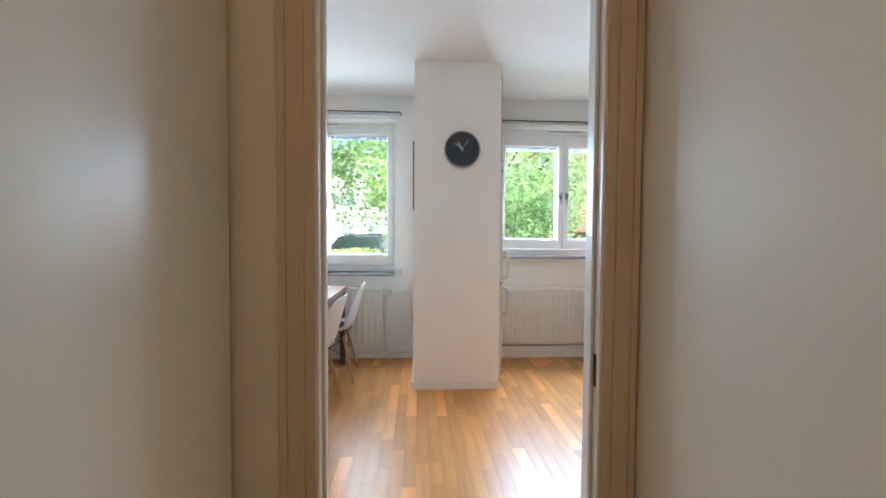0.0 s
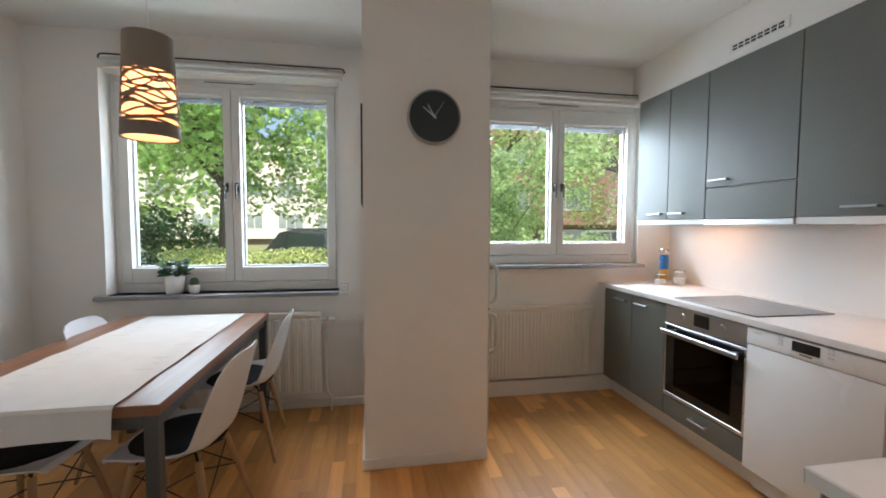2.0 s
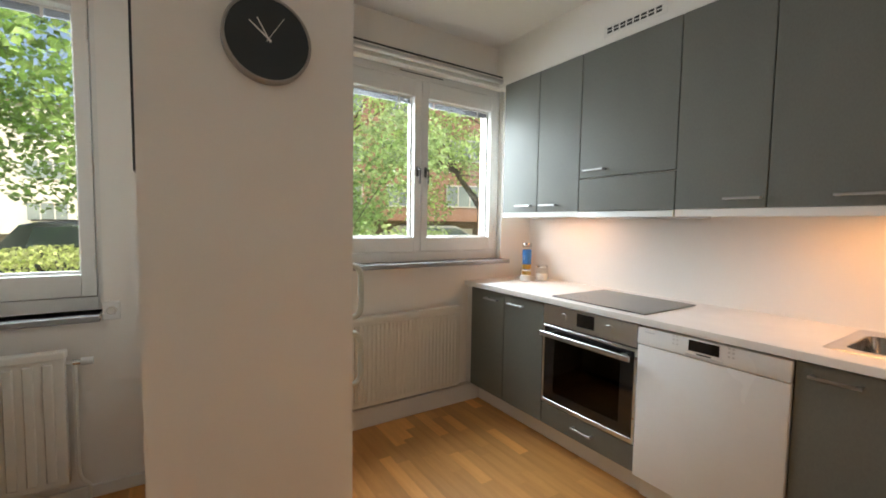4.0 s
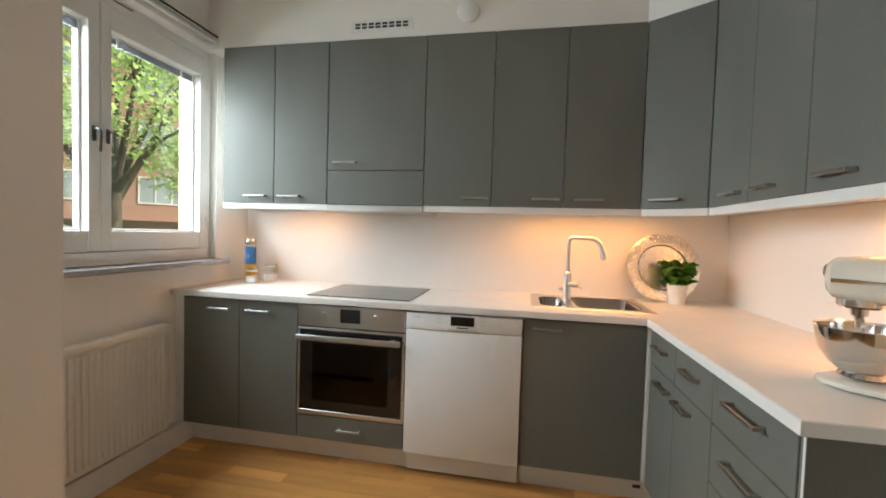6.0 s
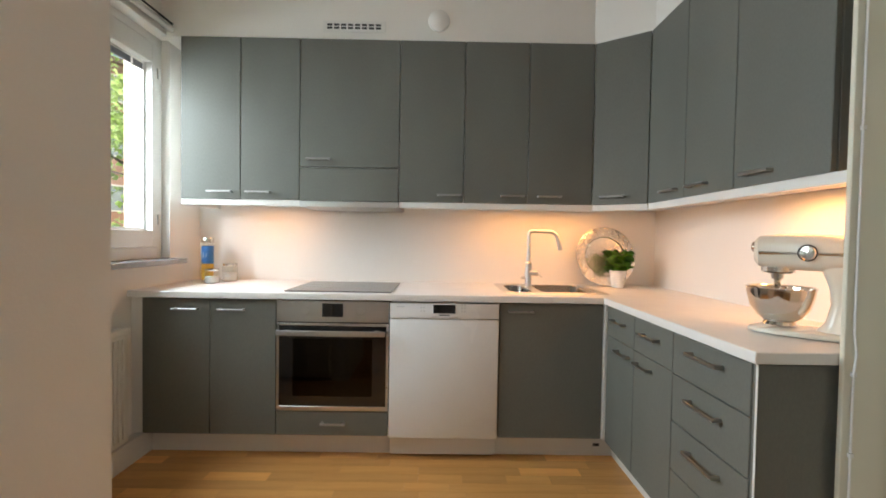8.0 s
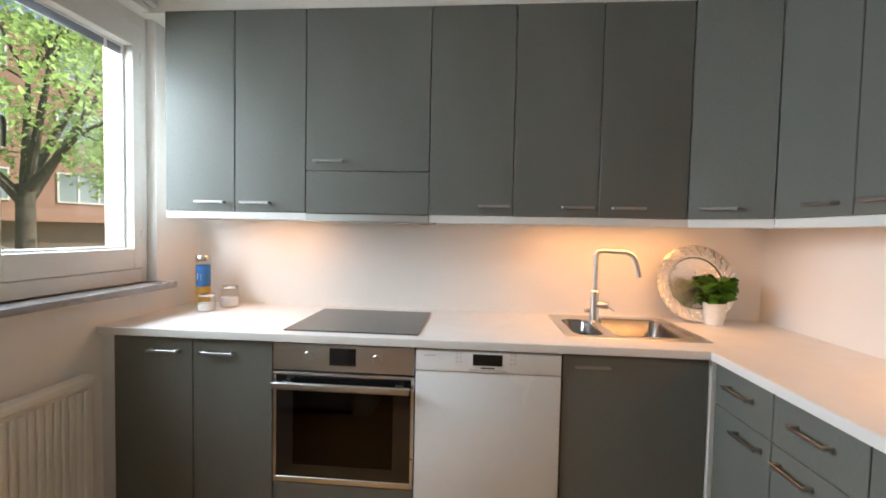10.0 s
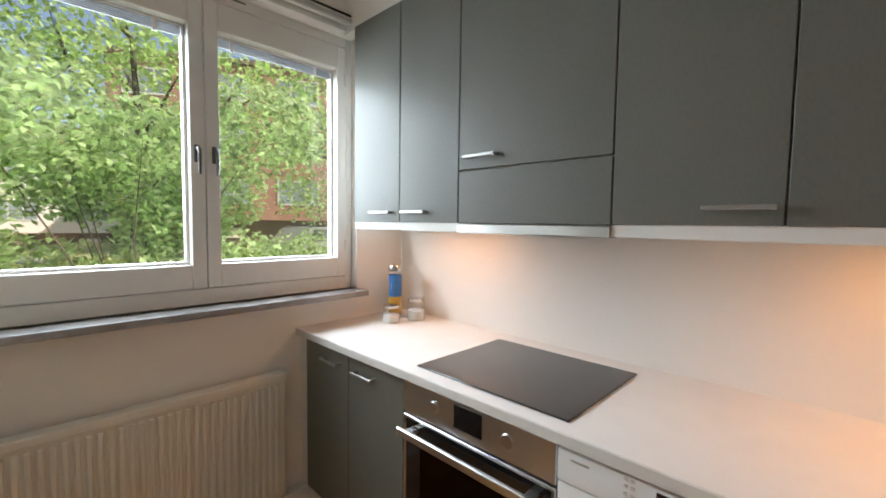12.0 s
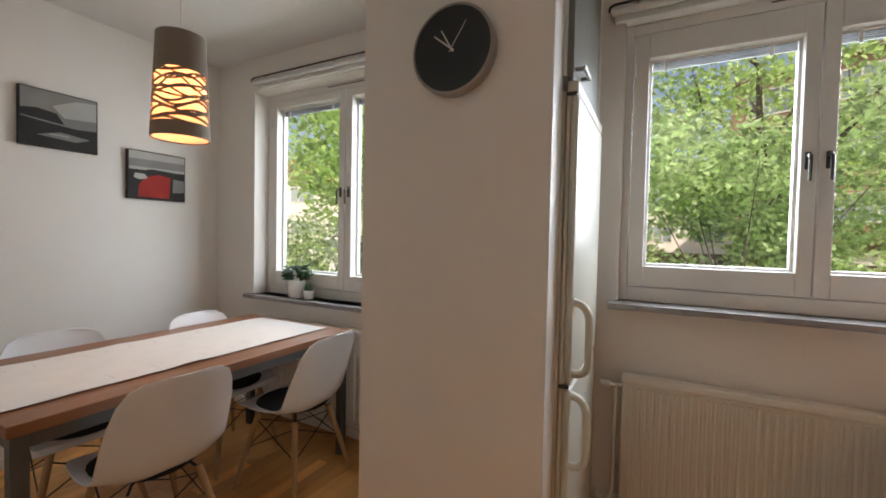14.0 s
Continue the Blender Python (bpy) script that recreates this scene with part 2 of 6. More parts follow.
M_LEAF_D = leaf_material("dark_bush_leaf", (0.16, 0.27, 0.13), (0.07, 0.14, 0.06))
M_GROUND = material("lawn", (0.34, 0.38, 0.15), 0.9, color2=(0.22, 0.27, 0.09), scale=0.8, fine=20, bump=0.6)
M_ROAD = material("pale_asphalt", (0.55, 0.54, 0.52), 0.85, vary=0.06, scale=1.5, fine=40, bump=0.3)
M_BRICK = material("red_brick_wall", (0.46, 0.27, 0.20), 0.85, color2=(0.34, 0.19, 0.14), scale=1.4, fine=24, bump=0.4)
M_CONC = material("brown_concrete", (0.20, 0.155, 0.125), 0.85, vary=0.1, scale=0.8, fine=20, bump=0.3)
M_STUCCO = material("cream_stucco", (0.78, 0.75, 0.69), 0.85, vary=0.05, scale=0.8, fine=20, bump=0.2)
M_ROOF = material("orange_tiles", (0.42, 0.15, 0.06), 0.8, vary=0.15, scale=2, fine=14, bump=0.5)
M_FARGLASS = material("far_window_glass", (0.34, 0.41, 0.42), 0.1, vary=0.3, scale=0.5, bump=0)
M_CARDARK = material("car_dark_green", (0.09, 0.11, 0.11), 0.2, vary=0.05, bump=0, coat=0.6)
M_CARWHITE = material("car_white", (0.75, 0.75, 0.74), 0.22, vary=0.03, bump=0, coat=0.6)
M_TYRE = material("tyre_rubber", (0.02, 0.02, 0.02), 0.85, vary=0.1, bump=0.1)
M_PLASTER_OUT = material("outer_reveal_pink", (0.62, 0.42, 0.32), 0.8, vary=0.06, bump=0.2)

# ---- helpers for building ----
ORIGIN = {}


def mesh_of(name, bm, mat, off=(0, 0, 0), smooth=False):
    me = bpy.data.meshes.new(name)
    bmesh.ops.recalc_face_normals(bm, faces=bm.faces)
    if any(off):
        bmesh.ops.translate(bm, verts=bm.verts, vec=(-off[0], -off[1], -off[2]))
    bm.to_mesh(me)
    bm.free()
    for x in (mat if isinstance(mat, (list, tuple)) else [mat]):
        me.materials.append(x)
    if smooth:
        for p in me.polygons:
            p.use_smooth = True
        me.set_sharp_from_angle(angle=radians(38))
    return me


def thing(name, loc, label, category, group=""):
    ob = new(name)
    ob.location = loc
    ob.empty_display_size = 0.1
    ORIGIN[ob.name] = tuple(loc)
    return tagged(ob, label, category, group)


def part(name, bm, mat, parent, label="", smooth=False):
    off = ORIGIN[parent.name]
    ob = new(name, mesh_of(name, bm, mat, off, smooth))
    ob.parent = parent
    ORIGIN[ob.name] = off
    return tagged(ob, label)


def solid(name, bm, mat, label="", category="", kind="", smooth=False, group=""):
    ob = new(name, mesh_of(name, bm, mat, (0, 0, 0), smooth))
    ORIGIN[ob.name] = (0, 0, 0)
    return tagged(ob, label, category, group, kind)


def B(*boxes, bevel=0.0, seg=1, bm=None):
    """Boxes (x0, x1, y0, y1, z0, z1), bevelled, in one bmesh."""
    bm = bm or bmesh.new()
    for x0, x1, y0, y1, z0, z1 in boxes:
        r = bmesh.ops.create_cube(bm, size=1)
        for v in r["verts"]:
            v.co = Vector(((x0 + x1) / 2 + v.co.x * (x1 - x0), (y0 + y1) / 2 + v.co.y * (y1 - y0), (z0 + z1) / 2 + v.co.z * (z1 - z0)))
        if bevel:
            es = list({e for v in r["verts"] for e in v.link_edges})
            bmesh.ops.bevel(bm, geom=es, offset=bevel, segments=seg, affect="EDGES", profile=0.5)
    return bm


def lathe(profile, centre=(0, 0, 0), n=24, bm=None, m=None, shell=False):
    """Turns a profile of (radius, height) round the z axis."""
    bm = bm or bmesh.new()
    rings = []
    for r, z in profile:
        ring = []
        for i in range(n):
            a = 2 * math.pi * i / n
            p = Vector((r * math.cos(a), r * math.sin(a), z))
            if m:
                p = m @ p
            ring.append(bm.verts.new(p + Vector(centre)))
        rings.append(ring)
    for a, b in zip(rings, rings[1:]):
        for i in range(n):
            bm.faces.new((a[i], a[(i + 1) % n], b[(i + 1) % n], b[i]))
    if shell:
        for i in range(n):
            bm.faces.new((rings[-1][i], rings[-1][(i + 1) % n], rings[0][(i + 1) % n], rings[0][i]))
        return bm
    for ring in (rings[0], rings[-1]):
        if (ring[0].co - ring[n // 2].co).length > 1e-4:
            bm.faces.new(ring)
    return bm


def tube(points, radii, n=10, bm=None, close=True):
    """A round tube along points; radii is one number or one for each point."""
    bm = bm or bmesh.new()
    pts = [Vector(p) for p in points]
    if not isinstance(radii, (list, tuple)):
        radii = [radii] * len(pts)
    keep = [i for i in range(len(pts)) if i == 0 or (pts[i] - pts[i - 1]).length > 1e-5]
    pts, radii = [pts[i] for i in keep], [radii[i] for i in keep]
    rings, ref = [], None
    for i, p in enumerate(pts):
        d = (pts[min(i + 1, len(pts) - 1)] - pts[max(i - 1, 0)]).normalized()
        ref = ref or (Vector((0, 0, 1)) if abs(d.z) < 0.9 else Vector((1, 0, 0)))
        u = d.cross(ref).normalized()
        v = u.cross(d).normalized()
        ref = v
        rings.append([bm.verts.new(p + radii[i] * (math.cos(2 * math.pi * k / n) * u + math.sin(2 * math.pi * k / n) * v)) for k in range(n)])
    for a, b in zip(rings, rings[1:]):
        for k in range(n):
            bm.faces.new((a[k], a[(k + 1) % n], b[(k + 1) % n], b[k]))
    if close:
        bm.faces.new(rings[0])
        bm.faces.new(rings[-1])
    return bm


def arc(a, b, c, n=8):
    """Points of a smooth bend from a over b to c."""
    a, b, c = Vector(a), Vector(b), Vector(c)
    return [(1 - t) ** 2 * a + 2 * t * (1 - t) * b + t * t * c for t in [i / n for i in range(n + 1)]]


def bar_handle(parent, centre, along, out, length=0.16, mat=None, label="brushed steel bar handle"):
    """A flat bar on two short posts; along and out are unit axes."""
    c, a, o = Vector(centre), Vector(along), Vector(out)
    bm = bmesh.new()
    up = a.cross(o)

    def block(mid, la, lo, lu):
        r = bmesh.ops.create_cube(bm, size=1)
        for v in r["verts"]:
            k = v.co.copy()
            v.co = mid + a * k.x * la + o * k.y * lo + up * k.z * lu
        bmesh.ops.bevel(bm, geom=list({e for v in r["verts"] for e in v.link_edges}), offset=0.0015, segments=1, affect="EDGES")
    length *= 0.88
    block(c + o * 0.028, length, 0.007, 0.011)
    for s in (-1, 1):
        block(c + a * s * (length / 2 - 0.008) + o * 0.0125, 0.012, 0.025, 0.011)
    return part("handle", bm, mat or M_HANDLE, parent, label)


# ---- the rooms ----
CEIL = 2.635
NORTH, EAST, WEST, SOUTH = 4.25, 2.60, -2.13, 1.15


def wall(name, boxes, mat=None):
    return solid(name, B(*boxes), mat or M_WALL, kind="structure")


floor = solid("floor", B((-2.25, 2.72, 1.05, 4.5, -0.1, -0.006), (-0.95, 0.90, -1.42, 1.05, -0.1, -0.006)), M_SUBFLOOR, kind="structure")
solid("ceiling", B((-2.3, 2.75, -1.3, 4.6, CEIL, CEIL + 0.12)), M_CEIL, kind="structure")
W1 = (-1.69, -0.145, 0.870, 2.39)
W2 = (0.866, 2.285, 1.050, 2.345)
N0, N1 = NORTH, NORTH + 0.25
wall("wall_north", [(WEST, W1[0], N0, N1, 0, CEIL), (W1[1], W2[0], N0, N1, 0, CEIL), (W2[1], EAST, N0, N1, 0, CEIL),
                    (W1[0], W1[1], N0, N1, 0, W1[2]), (W1[0], W1[1], N0, N1, W1[3], CEIL),
                    (W2[0], W2[1], N0, N1, 0, W2[2]), (W2[0], W2[1], N0, N1, W2[3], CEIL)])
wall("wall_east", [(EAST, EAST + 0.12, SOUTH - 0.1, N1, 0, CEIL)])
wall("wall_west", [(WEST - 0.12, WEST, 1.265, N1, 0, CEIL)])
# south side: back wall of the worktop nook, short stub beside the doorway, wall with the doorway
DL, DR, DY0, DY1, DTOP = -0.207, 0.622, 1.265, 1.370, 2.10
wall("wall_south_nook", [(0.90, EAST, SOUTH - 0.1, SOUTH, 0, CEIL)])
wall("wall_south_stub", [(DR + 0.02, 0.895, DY0, DY1, 0, CEIL), (0.745, 0.895, SOUTH - 0.1, DY0, 0, CEIL)])
solid("wall_end_board", B((0.884, 0.8985, DY1 + 0.001, 1.528, 0, CEIL - 0.002), bevel=0.002), M_HALLDOOR, kind="structure")
wall("wall_south", [(WEST, DL - 0.02, DY0, DY1, 0, CEIL), (DL - 0.02, DR + 0.02, DY0, DY1, DTOP + 0.02, CEIL)])
# the hall behind
wall("wall_hall_east", [(0.735, 0.865, -1.3, SOUTH - 0.1, 0, CEIL), (0.735, 0.745, SOUTH - 0.1, DY0 - 0.001, 0, CEIL)], M_HALLWALL)
wall("wall_hall_west", [(-0.95, -0.83, -1.3, DY0, 0, CEIL), (-0.83, DL - 0.02, DY0 - 0.004, DY0, 0, CEIL)], M_HALLWALL)
wall("wall_hall_south", [(-0.95, 0.865, -1.42, -1.3, 0, CEIL)], M_HALLWALL)
# the broad pier between the windows, with the refrigerator recess behind it
PX0, PX1, PY = 0.042, 0.738, 3.378
wall("wall_pier", [(PX0, PX1, PY, PY + 0.12, 0, CEIL), (PX0, PX0 + 0.09, PY + 0.12, NORTH, 0, CEIL)])

# skirting boards
sk = B((PX0 - 0.012, PX1 + 0.004, PY - 0.014, PY, 0, 0.062), (PX0 - 0.014, PX0, PY, NORTH, 0, 0.062), (WEST, PX0 - 0.014, NORTH - 0.014, NORTH, 0, 0.062),
       (WEST, WEST + 0.014, DY1, NORTH - 0.014, 0, 0.062), (WEST + 0.014, DL - 0.11, DY1, DY1 + 0.014, 0, 0.062), bevel=0.003)
solid("baseboard", sk, M_TRIM, kind="structure")
solid("pipe_boxing", B((0.80, 2.09, NORTH - 0.055, NORTH, 0, 0.125), bevel=0.004), M_TRIM, kind="structure")
# soffit over the wall cabinets
UTOP, UBOT, UX, UY = 2.330, 1.404, 2.187, 1.500
wall("soffit", [(UX + 0.02, EAST, SOUTH, NORTH, UTOP + 0.004, CEIL), (0.90, UX + 0.02, SOUTH, UY - 0.02, UTOP + 0.004, CEIL)])
bm = bmesh.new()
tri = [(UX + 0.02, UY - 0.02), (UX + 0.02, 1.742), (2.025, UY - 0.02)]
lo = [bm.verts.new((x, y, UTOP + 0.004)) for x, y in tri]
hi = [bm.verts.new((x, y, CEIL)) for x, y in tri]
bm.faces.new(lo), bm.faces.new(hi)
for i in range(3):
    bm.faces.new((lo[i], lo[(i + 1) % 3], hi[(i + 1) % 3], hi[i]))
solid("soffit_corner", bm, M_WALL, kind="structure")
solid("splashback", B((EAST - 0.006, EAST, SOUTH + 0.006, NORTH, 0.895, 1.40), (0.90, EAST - 0.006, SOUTH, SOUTH + 0.006, 0.895, 1.40)), M_SPLASH, kind="structure")

# ---- doorway ----
fr = thing("door_1", (DL, DY0, 0), "cream painted door frame round an open doorway", "door frame")
tagged(fr, kind="structure")
part("jamb", B((DL - 0.02, DL, DY0 - 0.006, DY1 + 0.006, 0, DTOP), bevel=0.003), M_TRIM, fr)
part("jamb", B((DR, DR + 0.02, DY0 - 0.006, DY1 + 0.006, 0, DTOP), bevel=0.003), M_TRIM, fr)
part("head", B((DL - 0.02, DR + 0.02, DY0 - 0.006, DY1 + 0.006, DTOP, DTOP + 0.02), bevel=0.003), M_TRIM, fr)
part("stop", B((DL, DL + 0.012, DY0 + 0.03, DY0 + 0.055, 0, DTOP - 0.012), bevel=0.003), M_TRIM, fr)
part("stop", B((DR - 0.012, DR, DY0 + 0.03, DY0 + 0.055, 0, DTOP - 0.012), bevel=0.003), M_TRIM, fr)
for side, y, d in (("hall", DY0 - 0.006, -1), ("kitchen", DY1 + 0.006, 1)):
    for x, s in ((DL - 0.008, -1), (DR + 0.008, 1)):
        w = 0.246 if (side == "kitchen" and s > 0) else 0.100
        steps = [(0, 0.30, 0.010), (0.30, 0.42, 0.016), (0.42, 0.80, 0.013), (0.80, 1.0, 0.020)]
        bx = []
        for a, b, dp in steps:
            xa, xb = sorted((x + s * a * w, x + s * b * w))
            ya, yb = sorted((y, y + d * dp))
            bx.append((xa, xb, ya, yb, 0, DTOP + 0.08))
        # hall-side casings take the browner tone that stands for their shade
        part("casing", B(*bx, bevel=0.0015), M_HALLTRIM_SHADED if side == "hall" else M_HALLDOOR, fr)
    ya, yb = sorted((y, y + d * 0.014))
    part("casing", B((DL - 0.008, DR + 0.008, ya, yb, DTOP + 0.008, DTOP + 0.08), bevel=0.002), M_TRIM, fr)
part("strike_plate", B((DR - 0.0025, DR + 0.001, DY0 + 0.012, DY0 + 0.028, 0.80, 0.90)), M_BLACK, fr, "dark steel strike plate")
# the door leaf, folded back along the hall
leaf = thing("door_leaf", (-0.45, 1.225, 0.0), "cream gloss painted door leaf standing open", "door")
leaf.rotation_euler = (0, 0, radians(-2))
lb = B((-0.48, -0.44, 0.445, 1.225, 0.012, 2.06), bevel=0.004, seg=2)
part("panel", lb, M_HALLDOOR, leaf)
hb = tube(arc((-0.442, 0.44, 0.930), (-0.385, 0.44, 0.930), (-0.385, 0.48, 0.930), 6) + [(-0.385, 0.566, 0.928)], [0.010] * 7 + [0.012], 10)
lathe([(0.026, 0), (0.026, 0.008), (0.010, 0.010)], (-0.44, 0.44, 0.930), 18, hb, Matrix.Rotation(radians(90), 4, "Y"))
part("handle", hb, M_HANDLE, leaf, "polished steel lever handle", smooth=True)
# thin white cable clipped along the stub
cb = thing("cable", (0.883, 1.50, 0.0), "thin white cable clipped down the wall edge beside the worktop", "cable")
part("wire", tube([(0.8805, 1.505, 0.05), (0.8805, 1.504, 0.80), (0.872, 1.512, 0.85), (0.878, 1.500, 0.90), (0.8805, 1.506, 0.96), (0.8805, 1.504, 2.60)], 0.0034, 6), M_WHITEPL, cb)
for z in (0.35, 0.62, 0.84, 1.5, 1.9, 2.2):
    part("clip", B((0.8755, 0.8838, 1.498, 1.511, z, z + 0.012), bevel=0.001), M_WHITEPL, cb)
# round housing made for the added hall lamp, out of view
hl = thing("ceiling_lamp", (0.05, -0.65, CEIL), "round white enamelled ceiling lamp added in the hall, out of view", "lamp")
part("base", lathe([(0.13, 0), (0.13, -0.03), (0.10, -0.05), (0.05, -0.055)], (0.05, -0.65, CEIL), 32), M_WHITEPL, hl, smooth=True)


# ---- windows ----


def window(name, op, fy, gy, sashes, zb, zt, label):
    """Frame in the opening op, two sashes side by side (glass x0, x1), glass from zb to zt at gy."""
    x0, x1, z0, z1 = op
    w = thing(name, (x0, NORTH, z0), label, "window")
    tagged(w, kind="structure")
    out = gy + 0.05
    part("window_frame", B((x0, x0 + 0.035, fy, out, z0, z1), (x1 - 0.035, x1, fy, out, z0, z1), (x0 + 0.035, x1 - 0.035, fy, out, z0, z0 + 0.065), (x0 + 0.035, x1 - 0.035, fy, out, z1 - 0.05, z1), bevel=0.003), M_WINFRAME, w)
    mid = (sashes[0][1] + sashes[1][0]) / 2
    outer = [(x0 + 0.038, mid - 0.002), (mid + 0.002, x1 - 0.038)]
    for (gx0, gx1), (ox0, ox1) in zip(sashes, outer):
        oz0, oz1 = z0 + 0.068, z1 - 0.053
        y0, y1 = fy - 0.006, gy + 0.02
        s = part("sash", B((ox0, gx0, y0, y1, oz0, oz1), (gx1, ox1, y0, y1, oz0, oz1), (gx0, gx1, y0, y1, oz0, zb), (gx0, gx1, y0, y1, zt, oz1), bevel=0.004, seg=2), M_WINFRAME, w)
        part("glazing_bead", B((gx0, gx0 + 0.012, gy - 0.018, gy + 0.016, zb, zt), (gx1 - 0.012, gx1, gy - 0.018, gy + 0.016, zb, zt), (gx0 + 0.012, gx1 - 0.012, gy - 0.018, gy + 0.016, zb, zb + 0.012), (gx0 + 0.012, gx1 - 0.012, gy - 0.018, gy + 0.016, zt - 0.012, zt), bevel=0.002), M_WINFRAME, s)
        p = part("pane", B((gx0 + 0.011, gx1 - 0.011, gy, gy + 0.004, zb + 0.011, zt - 0.011)), M_GLASS, s)
        p.visible_shadow = False
        # raised blind at the top of the pane
        bl = B(*[(gx0 + 0.014, gx1 - 0.014, gy - 0.016, gy - 0.004, zt - 0.016 - 0.0075 * k, zt - 0.0115 - 0.0075 * k) for k in range(5)])
        b = part("blind", bl, M_BLIND, s, "raised grey slatted blind")
        part("clip", B(*[(gx0 + f * (gx1 - gx0) - 0.006, gx0 + f * (gx1 - gx0) + 0.006, gy - 0.019, gy - 0.014, zt - 0.055, zt - 0.010) for f in (0.12, 0.82)]), M_WINFRAME, b)
        # espagnolette handle by the meeting stile
        hx = gx1 + 0.022 if gx1 < mid else gx0 - 0.022
        hz = zb + 0.47 * (zt - zb)
        hb = B((hx - 0.010, hx + 0.010, y0 - 0.008, y0, hz - 0.035, hz + 0.035), bevel=0.003)
        tube(arc((hx, y0 - 0.006, hz + 0.02), (hx, y0 - 0.045, hz + 0.025), (hx, y0 - 0.042, hz - 0.01), 5) + [(hx, y0 - 0.040, hz - 0.085)], [0.007, 0.008, 0.008, 0.008, 0.007, 0.007, 0.006], 8, hb)
        part("window_handle", hb, M_LATCH, s, "dark steel window handle", smooth=True)
        ex = ox0 + 0.006 if gx1 < mid else ox1 - 0.006
        for hz2 in (oz0 + 0.16, oz1 - 0.16):
            part("hinge", tube([(ex, y0 - 0.004, hz2 - 0.03), (ex, y0 - 0.004, hz2 + 0.03)], 0.006, 8), M_WINFRAME, s)
    part("vent_slot", B((mid - 0.17, mid + 0.17, fy - 0.002, fy + 0.002, z1 - 0.018, z1 - 0.012)), M_BLACK, w, "thin dark air slot")
    # outer reveal and sill plate
    part("outer_reveal", B((x0 - 0.004, x0 + 0.02, out, N1 + 0.01, z0, z1), (x1 - 0.02, x1 + 0.004, out, N1 + 0.01, z0, z1), (x0, x1, out, N1 + 0.03, z0 - 0.01, z0 + 0.02)), M_PLASTER_OUT, w)
    return w


win1 = window("window_1", W1, 4.375, 4.445, [(-1.590, -0.970), (-0.855, -0.240)], 1.044, 2.285, "white painted two-sash window over the dining table")
win2 = window("window_2", W2, 4.300, 4.355, [(0.968, 1.528), (1.638, 2.197)], 1.216, 2.180, "white painted two-sash window beside the kitchen units")
part("window_sill", B((W1[0] - 0.060, W1[1] - 0.012, NORTH - 0.050, 4.374, 0.842, 0.8700), bevel=0.004, seg=2), M_MARBLE, win1, "grey marble sill")
part("window_sill", B((W2[0] - 0.032, W2[1] + 0.010, NORTH - 0.100, 4.299, 1.022, 1.0500), bevel=0.004, seg=2), M_MARBLE, win2, "grey marble sill")


def curtain_rail(x0, x1, z):
    c = thing("curtain_rail", ((x0 + x1) / 2, NORTH, z), "white tube curtain rail with a dark upper rod above the window", "curtain rail", "curtain rails over the windows")
    y = NORTH - 0.06
    part("tube", tube([(x0 + 0.01, y, z - 0.012), (x1 - 0.01, y, z - 0.012)], 0.017, 12), M_RAIL, c, "white enamelled tube", smooth=True)
    part("rod", tube([(x0, y - 0.004, z - 0.012)] + arc((x0, y - 0.004, z - 0.012), (x0 - 0.012, y - 0.004, z + 0.018), (x0 + 0.03, y - 0.004, z + 0.020), 5) + [(x1 - 0.03, y - 0.004, z + 0.020)] + arc((x1 - 0.03, y - 0.004, z + 0.020), (x1 + 0.012, y - 0.004, z + 0.018), (x1, y - 0.004, z - 0.012), 5), 0.0055, 8), M_WIRE, c, "thin dark rod")
    part("backing", B((x0 + 0.02, x1 - 0.02, NORTH - 0.03, NORTH, z - 0.045, z - 0.018), bevel=0.003), M_TRIM, c)
    for f in (0.08, 0.5, 0.92):
        x = x0 + f * (x1 - x0)
        part("bracket", B((x - 0.008, x + 0.008, y, NORTH, z + 0.012, z + 0.026), bevel=0.002), M_RAIL, c)


curtain_rail(-1.645, -0.100, 2.440)
curtain_rail(0.80, 2.235, 2.385)


